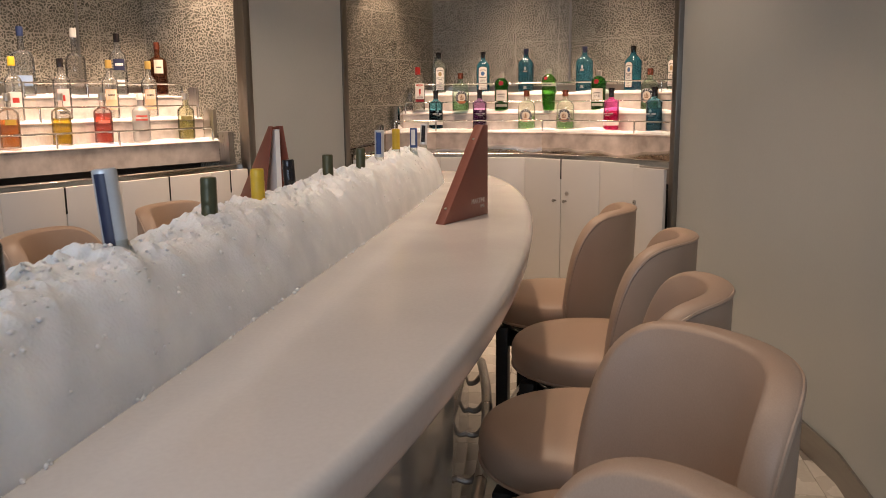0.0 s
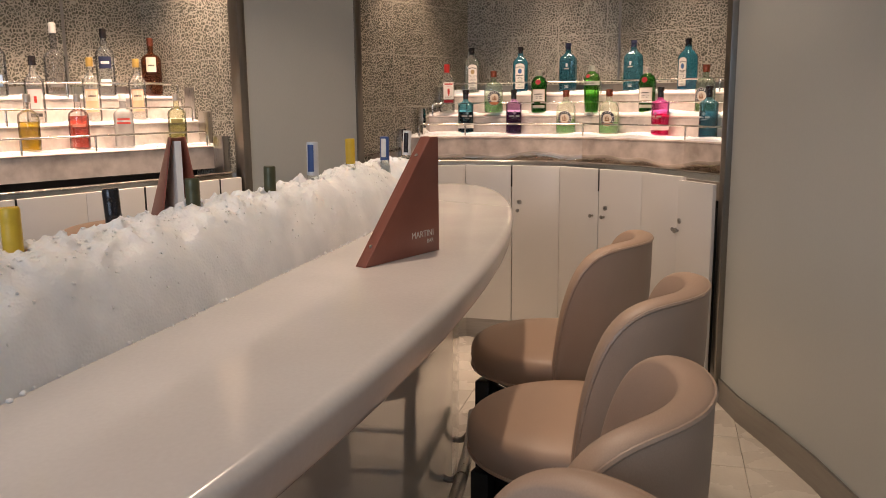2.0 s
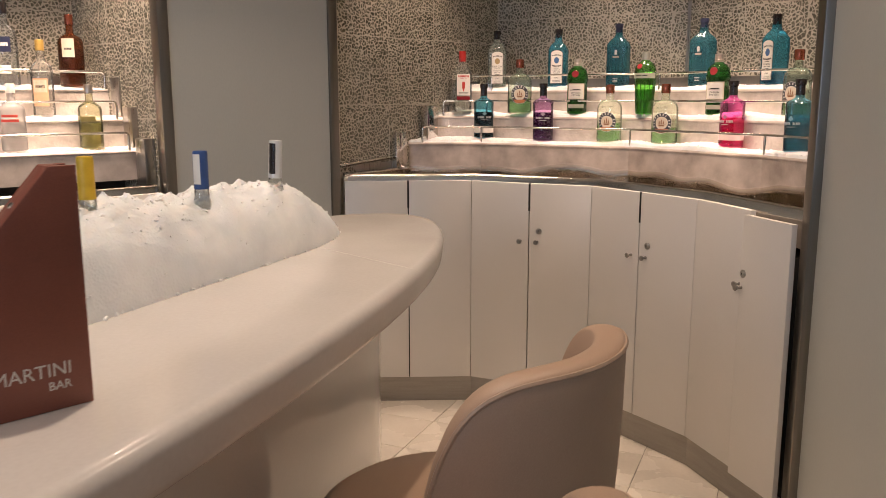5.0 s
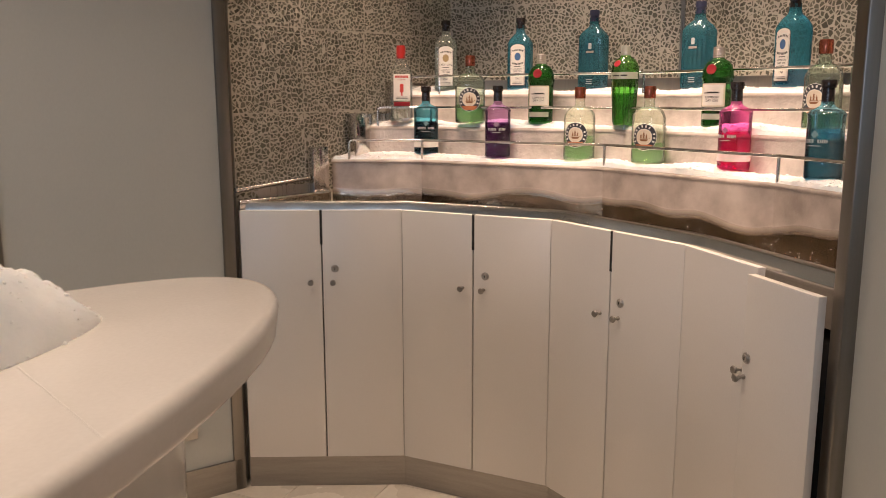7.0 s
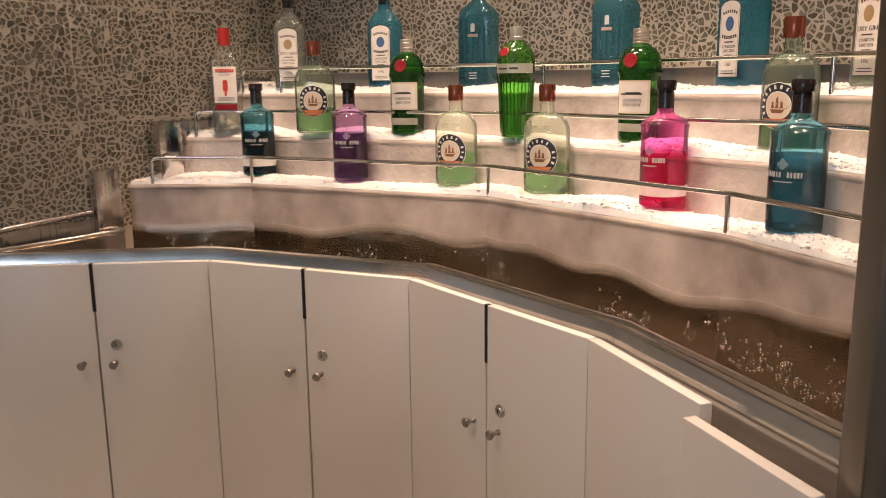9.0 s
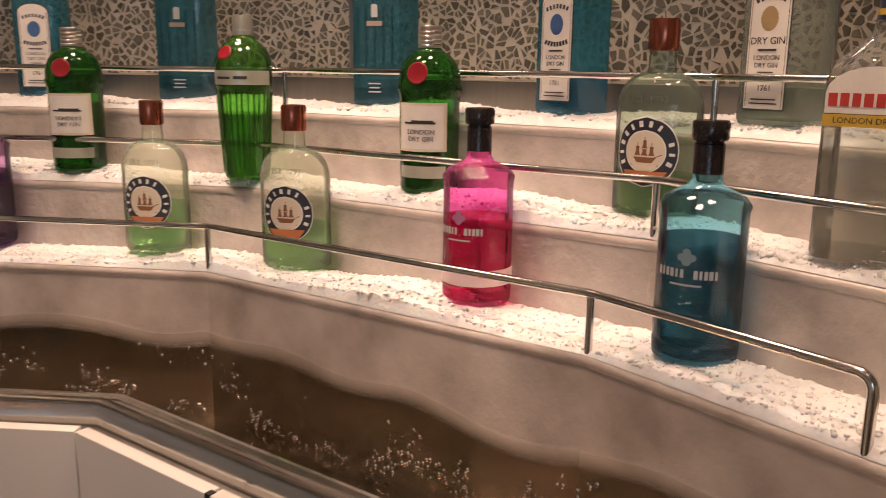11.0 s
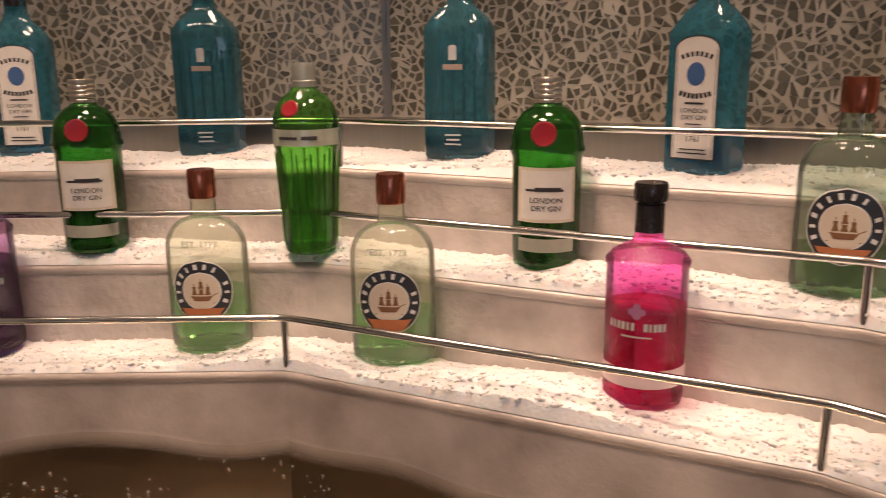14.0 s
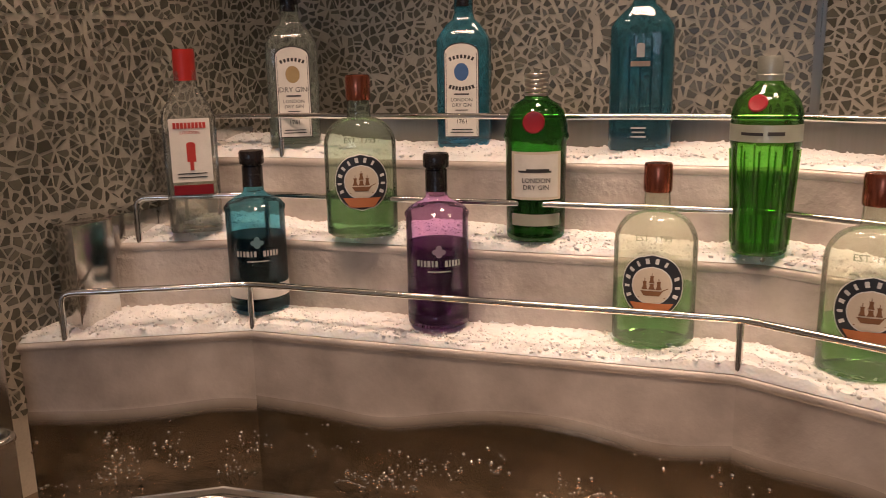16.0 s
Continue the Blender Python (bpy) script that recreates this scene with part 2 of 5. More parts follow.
# ---- makers ----
def link(name, bm, mat, parent=None, smooth=True):
    me = bpy.data.meshes.new(name)
    bmesh.ops.recalc_face_normals(bm, faces=bm.faces[:])
    bm.to_mesh(me)
    bm.free()
    me.materials.append(mat)
    if smooth:
        me.polygons.foreach_set("use_smooth", [True] * len(me.polygons))
        me.set_sharp_from_angle(angle=radians(38))
    ob = new(name, me)
    if parent is not None:
        ob.parent = parent
    return ob


def part(name, bm, mat, parent, label=""):
    return tagged(link(name, bm, mat, parent), label)


def thing(name, label, category, m=None, group="", kind=""):
    ob = new(name)
    ob.empty_display_size = 0.1
    if m is not None:
        ob.matrix_basis = m
    return tagged(ob, label, category, group, kind)


def setting(name, bm, mat, label, category):
    return tagged(link(name, bm, mat), label, category, "", "structure")


def lathe(profile, seg=28, sx=1.0, sy=1.0, power=2.0):
    """A turned body; power above 2 squares its section."""
    bm = bmesh.new()
    rings = []
    for r, z in profile:
        if r < 1e-5:
            rings.append([bm.verts.new((0, 0, z))])
            continue
        ring = []
        for i in range(seg):
            a = 2 * math.pi * i / seg
            c, s = math.cos(a), math.sin(a)
            k = 1.0 if power == 2.0 else (abs(c) ** power + abs(s) ** power) ** (-1 / power)
            ring.append(bm.verts.new((r * k * c * sx, r * k * s * sy, z)))
        rings.append(ring)
    for a, b in zip(rings, rings[1:]):
        for i in range(seg):
            j = (i + 1) % seg
            if len(a) == 1 and len(b) == 1:
                continue
            if len(a) == 1:
                bm.faces.new((a[0], b[i], b[j]))
            elif len(b) == 1:
                bm.faces.new((a[i], a[j], b[0]))
            else:
                bm.faces.new((a[i], a[j], b[j], b[i]))
    return bm


def rounded(points, r, n=5):
    """A polyline with its inner corners rounded."""
    pts = [Vector(p) for p in points]
    out = [pts[0]]
    for a, b, c in zip(pts, pts[1:], pts[2:]):
        u, w = (a - b), (c - b)
        k = min(r, u.length * 0.45, w.length * 0.45)
        p, q = b + u.normalized() * k, b + w.normalized() * k
        for i in range(n + 1):
            t = i / n
            out.append(p * (1 - t) ** 2 + b * 2 * t * (1 - t) + q * t * t)
    return out + [pts[-1]]


def tube(points, radius, seg=10, closed=False):
    bm = bmesh.new()
    pts = [Vector(p) for p in points]
    n = len(pts)
    rings = []
    for i, p in enumerate(pts):
        a = pts[(i - 1) % n] if closed or i > 0 else p
        b = pts[(i + 1) % n] if closed or i < n - 1 else p
        d = (b - a).normalized()
        up = Vector((0, 0, 1)) if abs(d.z) < 0.9 else Vector((1, 0, 0))
        x = d.cross(up).normalized()
        y = x.cross(d).normalized()
        rings.append([bm.verts.new(p + radius * (x * math.cos(2 * math.pi * k / seg) + y * math.sin(2 * math.pi * k / seg))) for k in range(seg)])
    pairs = list(zip(rings, rings[1:])) + ([(rings[-1], rings[0])] if closed else [])
    for a, b in pairs:
        best = min(range(seg), key=lambda s: (a[0].co - b[s].co).length)
        for k in range(seg):
            bm.faces.new((a[k], a[(k + 1) % seg], b[(k + 1 + best) % seg], b[(k + best) % seg]))
    if not closed:
        bm.faces.new(rings[0])
        bm.faces.new(rings[-1])
    return bm


def prism(poly, z0, z1, bevel=0.0, seg=2):
    """An upright block over a plan outline."""
    bm = bmesh.new()
    lo = [bm.verts.new((x, y, z0)) for x, y in poly]
    hi = [bm.verts.new((x, y, z1)) for x, y in poly]
    n = len(poly)
    bm.faces.new(lo)
    bm.faces.new(hi)
    for i in range(n):
        bm.faces.new((lo[i], lo[(i + 1) % n], hi[(i + 1) % n], hi[i]))
    bmesh.ops.recalc_face_normals(bm, faces=bm.faces[:])
    if bevel:
        bmesh.ops.bevel(bm, geom=bm.edges[:], offset=bevel, segments=seg, profile=0.5, affect="EDGES")
    return bm


def slab(a, b, thick, z0, z1, bevel=0.0, side=1):
    """An upright slab on the plan line a-b, thick to its left (side 1) or right (-1)."""
    d = (Vector(b) - Vector(a)).normalized()
    n = Vector((-d.y, d.x)) * thick * side
    return prism([a, b, (b[0] + n.x, b[1] + n.y), (a[0] + n.x, a[1] + n.y)], z0, z1, bevel)


def box(sx, sy, sz, bevel=0.0, at=(0, 0, 0)):
    x, y, z = at
    return prism([(x - sx / 2, y - sy / 2), (x + sx / 2, y - sy / 2), (x + sx / 2, y + sy / 2), (x - sx / 2, y + sy / 2)], z - sz / 2, z + sz / 2, bevel)


def ribbon(line_a, line_b):
    """A sheet between two lines of points of the same length."""
    bm = bmesh.new()
    a = [bm.verts.new(p) for p in line_a]
    b = [bm.verts.new(p) for p in line_b]
    for i in range(len(a) - 1):
        bm.faces.new((a[i], a[i + 1], b[i + 1], b[i]))
    return bm


def lerp(a, b, t):
    return tuple(p + (q - p) * t for p, q in zip(a, b))


def letters(text, size, mat, parent, m, depth=0.0004, radius=0.0, label="", align="CENTER"):
    """Raised lettering; with a radius it is wrapped round an upright cylinder (its front faces -y)."""
    cu = bpy.data.curves.new("lettering", "FONT")
    cu.body, cu.size, cu.align_x, cu.extrude, cu.resolution_u = text, size, align, depth, 2
    tmp = new("lettering_tmp", cu)
    bpy.context.view_layer.update()
    me = bpy.data.meshes.new_from_object(tmp.evaluated_get(bpy.context.evaluated_depsgraph_get()))
    bpy.data.objects.remove(tmp)
    if radius:
        for v in me.vertices:
            a, r = v.co.x / radius, radius + v.co.z
            v.co = (r * math.sin(a), -r * math.cos(a), v.co.y)
    me.materials.clear()
    me.materials.append(mat)
    ob = new("lettering", me)
    ob.parent = parent
    ob.matrix_basis = m
    return tagged(ob, label)

# ---- plan ----
CX, CY = -0.27, 2.39                      # middle of the right niche's curve
TOP = 2.6                                 # ceiling


def arc(r, deg):
    return (CX + r * math.cos(radians(deg)), CY + r * math.sin(radians(deg)))


JAMB_L, JAMB_M, JAMB_R = (-1.13, 3.06), (-0.53, 3.49), (1.045, 2.262)
CORNER = (0.23, 4.364)
BACK_R = [CORNER, arc(2.03, 47.4), arc(2.03, 21.0), (1.80, 2.45)]
CORNER_L = (-1.69, 3.60)
BACK_L = [(-3.05, 2.15), (-2.36, 2.98), CORNER_L]
RWALL = [JAMB_R, (1.012, 2.0), (1.005, 1.7), (0.985, 1.38), (0.935, 1.02), (0.855, 0.70), (0.72, 0.38), (0.60, 0.0), (0.55, -0.5), (0.55, -4.2)]


def run(name, line, thick, z0, z1, mat, label, side=1, category="wall"):
    """A wall along a plan line, one mesh."""
    n = len(line)
    off = []
    for i in range(n):
        a, b = Vector(line[max(i - 1, 0)]), Vector(line[min(i + 1, n - 1)])
        d = (b - a).normalized()
        off.append((line[i][0] - d.y * thick * side, line[i][1] + d.x * thick * side))
    return setting(name, prism(list(line) + off[::-1], z0, z1), mat, label, category)


run("wall_east", RWALL, 0.12, 0.0, TOP, PANEL, "curved satin grey wall panel beside the bar stools", 1)
run("wall_north", [JAMB_L, JAMB_M], 0.06, 0.0, TOP, PANEL, "satin grey wall panel between the two bottle niches", 1)
run("wall_niche_side", [(JAMB_M[0] + 0.008, JAMB_M[1] + 0.062), CORNER], 0.1, 0.0, TOP, GROUT_CREAM, "crackled cream and grey mosaic side wall of the niche", 1)
run("wall_niche_back", BACK_R, 0.1, 0.0, TOP, GROUT_CREAM, "crackled cream and grey mosaic back wall of the niche", 1)
run("wall_niche_end", [(1.80, 2.45), (1.15, 2.27)], 0.05, 0.0, TOP, GROUT_CREAM, "crackled mosaic end wall of the niche", 1)
run("wall_niche_west_side", [CORNER_L, (JAMB_L[0] - 0.02, JAMB_L[1] + 0.06)], 0.06, 0.0, TOP, GROUT_CREAM, "crackled cream and grey mosaic side wall of the niche", 1)
run("wall_niche_west_back", BACK_L, 0.1, 0.0, TOP, GROUT_CREAM, "crackled cream and grey mosaic back wall of the niche", 1)
run("wall_west", [(-3.6, -4.2), (-3.6, 1.4), (-3.05, 2.15)], 0.12, 0.0, TOP, PANEL, "satin grey wall", 1)
run("wall_south", [(0.55, -4.2), (-3.6, -4.2)], 0.12, 0.0, TOP, PANEL, "satin grey wall", 1)
setting("ceiling", prism([(-3.8, -4.4), (2.1, -4.4), (2.1, 4.6), (-3.8, 4.6)], TOP, TOP + 0.1), CEIL, "plain pale ceiling", "ceiling")
setting("floor", prism([(-3.8, -4.4), (2.1, -4.4), (2.1, 4.6), (-3.8, 4.6)], -0.1, -0.004), GROUT, "cream tiled floor with dark joints", "floor")

# thin steel strips over the joints of the mosaic walls
for i, (x, y) in enumerate([BACK_R[1], BACK_R[2], lerp(BACK_L[1], BACK_L[2], 0.52), BACK_L[1]]):
    d = (Vector((x, y)) - Vector((CX, CY) if i < 2 else (-1.2, 2.0))).normalized()
    p = (x - d.x * 0.001, y - d.y * 0.001)
    setting("trim", prism([(p[0] - d.y * 0.008, p[1] + d.x * 0.008), (p[0] + d.y * 0.008, p[1] - d.x * 0.008), (p[0] + d.y * 0.008 - d.x * 0.004, p[1] - d.x * 0.008 - d.y * 0.004), (p[0] - d.y * 0.008 - d.x * 0.004, p[1] + d.x * 0.008 - d.y * 0.004)], 1.0, TOP), STEEL, "thin steel joint strip on the mosaic wall", "trim")


def jamb(poly):
    setting("trim", prism(poly, 0.0, TOP, 0.003), DARKSTEEL, "brushed steel jamb strip at the edge of a niche", "trim")


u = (Vector(JAMB_M) - Vector(JAMB_L)).normalized()
w = Vector((-u.y, u.x))
for p, s in ((Vector(JAMB_L), -1), (Vector(JAMB_M), 1)):
    a, b = p - w * 0.012, p + w * 0.075
    jamb([tuple(a - u * 0.03 * s), tuple(a + u * 0.012 * s), tuple(b + u * 0.012 * s), tuple(b - u * 0.03 * s)])
jamb([(1.014, 2.292), (1.016, 2.248), (1.043, 2.243), (1.14, 2.262), (1.13, 2.335), (1.05, 2.33)])
# steel skirting along the curved wall
run("baseboard", [(x - 0.012, y) for x, y in RWALL], 0.0115, 0.0, 0.115, KICK, "brushed steel skirting along the curved wall", 1, "baseboard")
run("baseboard_north", [(JAMB_L[0] + 0.012 * w.x * -1, JAMB_L[1] - 0.012 * w.y), (JAMB_M[0] - 0.012 * w.x, JAMB_M[1] - 0.012 * w.y)], 0.0115, 0.0, 0.115, KICK, "brushed steel skirting under the wall panel", 1, "baseboard")

# wall socket on the panel between the niches
sock = thing("wall_socket", "small square steel wall socket with a round plug hole", "socket", pose(-0.69, 3.372, 0.272, 90, 0, math.degrees(math.atan2(u.y, u.x))))
part("cover_plate", box(0.085, 0.085, 0.007, 0.002, (0, 0, 0.0035)), STEEL, sock)
part("socket_ring", lathe([(0.0, 0.007), (0.024, 0.007), (0.022, 0.011), (0.0, 0.011)], 20), BLACK, sock, "black round socket insert")

# ---- the oval bar ----
AX, AY = 0.386, 0.9225                    # the bar's long axis
BAR_C = (-0.66 - 0.86 * AX, 1.211 - 0.86 * AY)


def bar_point(s, v):
    return (-0.66 + s * AX + v * AY, 1.211 + s * AY - v * AX)


def oval(a, b, n=96):
    return [(BAR_C[0] + a * math.cos(t) * AX + b * math.sin(t) * AY, BAR_C[1] + a * math.cos(t) * AY - b * math.sin(t) * AX) for t in (2 * math.pi * i / n for i in range(n))]


def oval_shell(rows, n=96):
    """Rings (inset, z) of the oval joined into a closed body."""
    bm = bmesh.new()
    rings = [[bm.verts.new((*p, z)) for p in oval(2.075 - d, 0.515 - d, n)] for d, z in rows]
    for a, b in zip(rings, rings[1:]):
        for i in range(n):
            j = (i + 1) % n
            bm.faces.new((a[i], a[j], b[j], b[i]))
    bm.faces.new(rings[0])
    bm.faces.new(rings[-1])
    return bm


BAR_Z = 1.042
bar = thing("bar_counter", "long oval bar counter with white stone top and glossy white base", "bar counter")
edge = [(0.24, BAR_Z - 0.075), (0.032, BAR_Z - 0.074)]
for i in range(5):
    t = math.pi / 2 * i / 4
    edge.append((0.022 - 0.016 * math.sin(t), BAR_Z - 0.058 - 0.016 * math.cos(t)))
for i in range(7):
    t = math.pi / 2 * i / 6
    edge.append((0.022 - 0.022 * math.cos(t), BAR_Z - 0.022 + 0.022 * math.sin(t)))
edge.append((0.03, BAR_Z))
part("worktop", oval_shell(edge), COUNTER, bar, "white polished stone top with bullnose edge")
part("base", oval_shell([(0.235, 0.10), (0.225, BAR_Z - 0.074)]), BASE, bar, "glossy white curved base panel")
part("kick_plate", oval_shell([(0.25, 0.0), (0.25, 0.10)]), KICK, bar, "dull steel kick plate")
# fine joint across the stone
j0, j1 = bar_point(0.60, 0.085), bar_point(0.46, 0.385)
part("joint", slab(j0, j1, 0.0015, BAR_Z + 0.0001, BAR_Z + 0.0006), surface("stone_joint", (0.62, 0.60, 0.57), (0.66, 0.64, 0.6), 0.4), bar)

# foot rails: short tube lengths on flat brackets
def foot_rail(s0, s1, sign):
    rail = thing("foot_rail", "brushed steel foot rail length on two curved brackets", "foot rail", None, "foot rails round the bar")

    def edge_at(s, out):
        k = min(1.0, abs((s + 0.86) / 2.16))
        return bar_point(s, sign * (0.515 * math.sqrt(1 - k * k) + out))
    pts = [(*edge_at(s0 + (s1 - s0) * i / 8, -0.15), 0.27) for i in range(9)]
    part("tube", tube(pts, 0.02, 14), STEEL, rail)
    for f in (0.2, 0.8):
        s = s0 + (s1 - s0) * f
        a, b, c = (*edge_at(s, -0.245), 0.22), (*edge_at(s, -0.19), 0.20), (*edge_at(s, -0.15), 0.255)
        part("bracket", tube(rounded([a, b, c], 0.05), 0.011, 8), KICK, rail, "dark steel bracket")


for s0, s1 in ((0.02, 0.54), (-0.60, 0.012), (-1.25, -0.608)):
    foot_rail(s0, s1, 1)


# ---- right niche: cabinet, basin and stepped ice display ----
DV = [(-0.497, 3.487), (0.064, 3.508), (0.556, 3.272), (0.856, 2.812), (1.008, 2.285)]
DOOR_Z0, DOOR_Z1 = 0.118, 1.024


def inward(a, b):
    """Unit normal of a-b that points into the niche."""
    d = (Vector(b) - Vector(a)).normalized()
    return Vector((-d.y, d.x))


def knob(parent, p, n, z, mat=None):
    k = part("knob", lathe([(0.0, 0.0), (0.006, 0.0), (0.006, 0.004), (0.0038, 0.007), (0.004, 0.013), (0.0095, 0.021), (0.0105, 0.024), (0.009, 0.027), (0.0, 0.027)], 16), KICK, parent, "small turned steel knob")
    k.matrix_basis = Matrix.Translation((p.x, p.y, z)) @ (-Vector((n.x, n.y, 0))).to_track_quat("Z", "Y").to_matrix().to_4x4()


def keylock(parent, p, n, z):
    k = part("lock", lathe([(0.0, 0.0), (0.0135, 0.0), (0.0135, 0.003), (0.011, 0.005), (0.009, 0.0045), (0.008, 0.007), (0.0, 0.007)], 18), STEEL, parent, "round steel key lock")
    k.matrix_basis = Matrix.Translation((p.x, p.y, z)) @ (-Vector((n.x, n.y, 0))).to_track_quat("Z", "Y").to_matrix().to_4x4()
    slot = part("keyhole", box(0.0022, 0.008, 0.001, 0.0, (0, 0, 0.0073)), DARK, k)


def cabinet(a, b, split=0.5, proud=0.0):
    """Two doors on the line a-b with a carcass behind them."""
    A, B = Vector(a), Vector(b)
    n = inward(a, b)
    d = (B - A).normalized()
    unit = thing("cabinet", "white lacquered back-bar cabinet unit with two slim doors", "cabinet", None, "cabinets under the ice display")
    a2, b2 = A + n * 0.024, B + n * 0.024
    part("body", slab(tuple(a2), tuple(b2), 0.25, 0.0, 0.90), DARK, unit, "dark carcass")
    part("kick_plate", slab(tuple(A + n * 0.012 - d * 0.004), tuple(B + n * 0.012 + d * 0.004), 0.012, 0.0, 0.116), KICK, unit, "worn brushed steel kick plate")
    mid = A + (B - A) * split
    for p, q, which in ((A + d * 0.0006, mid - d * 0.0024, 0), (mid + d * 0.0024, B - d * 0.0006, 1)):
        off = -n * proud * which
        leaf = part("door", slab(tuple(p + off), tuple(q + off), 0.02, DOOR_Z0, DOOR_Z1 - (0.012 if proud and which else 0), 0.0015), DOOR, unit)
        s = mid + d * ((0.018 if proud else 0.045) if which else -0.038) + off
        knob(leaf, s - d * (0.006 if which else 0), n, 0.772)
        if which:
            keylock(leaf, s, n, 0.819)
    if not proud:
        # thin dark strip on the seam, painted shade of the open finger gap
        part("gap_shade", slab(tuple(mid - d * 0.0045 - n * 0.0006), tuple(mid + d * 0.0045 - n * 0.0006), 0.01, 0.905, DOOR_Z1 + 0.001), DARK, unit, "dark strip painted as the shaded finger gap between the doors")
    return unit


for i in range(4):
    cabinet(DV[i], DV[i + 1], 0.57 if i == 3 else 0.5, 0.03 if i == 3 else 0.0)


def offset_line(line, dist):
    """The line moved into the niche by dist, with mitred bends."""
    out = []
    for i in range(len(line)):
        n1 = inward(line[max(i - 1, 0)], line[max(i, 1)])
        n2 = inward(line[min(i, len(line) - 2)], line[min(i + 1, len(line) - 1)])
        m = (n1 + n2).normalized()
        out.append(tuple(Vector(line[i]) + m * dist / max(0.4, m.dot(n1))))
    return out


def section(line, rows, mat, name, parent, label=""):
    """A profile of (inward, z) pairs run along the plan line."""
    bm = bmesh.new()
    lines = []
    for dist, z in rows:
        lines.append([bm.verts.new((*p, z)) for p in offset_line(line, dist)])
    for a, b in zip(lines, lines[1:]):
        for i in range(len(a) - 1):
            bm.faces.new((a[i], a[i + 1], b[i + 1], b[i]))
    return part(name, bm, mat, parent, label)


def rail_line(parent, pts, z, base, r, posts, ends=(True, True)):
    """A guard rail with turned-down ends and upright posts."""
    line = [(*p, z) for p in pts]
    if ends[0]:
        line = [(*pts[0], base)] + line
    if ends[1]:
        line = line + [(*pts[-1], base)]
    part("rail", tube(rounded(line, 0.018), r, 10), CHROME, parent, "thin polished steel guard rail")
    for p in posts:
        part("post", tube([(*p, base), (*p, z)], r * 0.95, 10), CHROME, parent)


ANG = (75.0, 47.3, 21.7)
STEP_Z = (1.171, 1.294, 1.417)
STEPS = []
for r, l, e in ((1.51, (-0.245, 3.870), (1.252, 2.56)), (1.63, (-0.10, 3.995), (1.365, 2.60)), (1.75, (0.035, 4.14), (1.475, 2.64))):
    STEPS.append([l] + [arc(r, a) for a in ANG] + [e])
BACKLINE = [(0.165, 4.285)] + [arc(1.955, a) for a in ANG] + [(1.68, 2.70)]

display = thing("ice_display", "stepped stainless ice display with frosted risers and three guard rails", "ice display")
zlow = 0.925
for k, line in enumerate(STEPS):
    z1 = STEP_Z[k]
    z0 = zlow if k == 0 else STEP_Z[k - 1] - 0.02
    for i in range(len(line) - 1):
        bm = ribbon([(*line[i], z0), (*line[i + 1], z0)], [(*line[i], z1), (*line[i + 1], z1)])
        part("riser", bm, FROST_LOW if k == 0 else FROST_UP, display, "frosted stainless riser")
    nxt = STEPS[k + 1] if k < 2 else BACKLINE
    part("tray", ribbon([(*p, z1 - 0.012) for p in line], [(*p, z1 - 0.012) for p in nxt]), STEEL, display)
    part("lip", tube([(*p, z1 - 0.005) for p in offset_line(line, 0.0055)], 0.0085, 12), FROST_LIP, display, "rolled frosty tray lip")
    ends = lerp(line[3], line[4], 0.80)
    pts = [lerp(line[0], line[1], 0.16 if k else 0.229)] + line[1:4] + [ends]
    pts = [tuple(Vector(p) + (Vector(p) - Vector((CX, CY))).normalized() * 0.006) for p in pts]
    rail_line(display, pts, z1 + 0.077, z1 - 0.005, 0.0052, pts[1:4])
part("back_panel", ribbon([(*p, STEP_Z[2] - 0.02) for p in BACKLINE], [(*p, STEP_Z[2] + 0.062) for p in BACKLINE]), DARKSTEEL, display, "low steel upstand behind the top tray")
part("back_ledge", ribbon([(*p, STEP_Z[2] + 0.062) for p in BACKLINE], [(*tuple(Vector(p) + (Vector(p) - Vector((CX, CY))).normalized() * 0.1), STEP_Z[2] + 0.062) for p in BACKLINE]), STEEL, display)
# steel end boxes where the steps meet the side wall
sd = (Vector(CORNER) - Vector(JAMB_M)).normalized()
sn = Vector((sd.y, -sd.x))
for k, line in enumerate(STEPS):
    p = Vector(line[0]) + sn * 0.004 - sd * 0.035
    q = p - sd * 0.075
    part("end_box", prism([tuple(q), tuple(q + sn * 0.045), tuple(p + sn * 0.045), tuple(p)], STEP_Z[k] - (0.24 if k == 0 else 0.12), STEP_Z[k] + 0.055, 0.002), CHROME, display, "polished steel end box")
    part("end_plate", prism([tuple(p), tuple(p + sn * 0.006), tuple(p + sn * 0.006 + sd * 0.17), tuple(p + sd * 0.17)], STEP_Z[k] - 0.02, STEP_Z[k] + 0.05), CHROME, display)

EDGE = ((0.040, 0.96), (0.040, 1.044), (0.043, 1.049), (0.049, 1.052), (0.055, 1.050), (0.058, 1.045), (0.060, 1.040), (0.080, 1.038), (0.085, 1.042), (0.090, 1.042), (0.093, 1.036), (0.093, zlow))
BOARD = ((0.026, 0.93), (0.026, 1.014), (0.0275, 1.0155), (0.037, 1.0155), (0.0385, 1.014), (0.0385, 0.93))
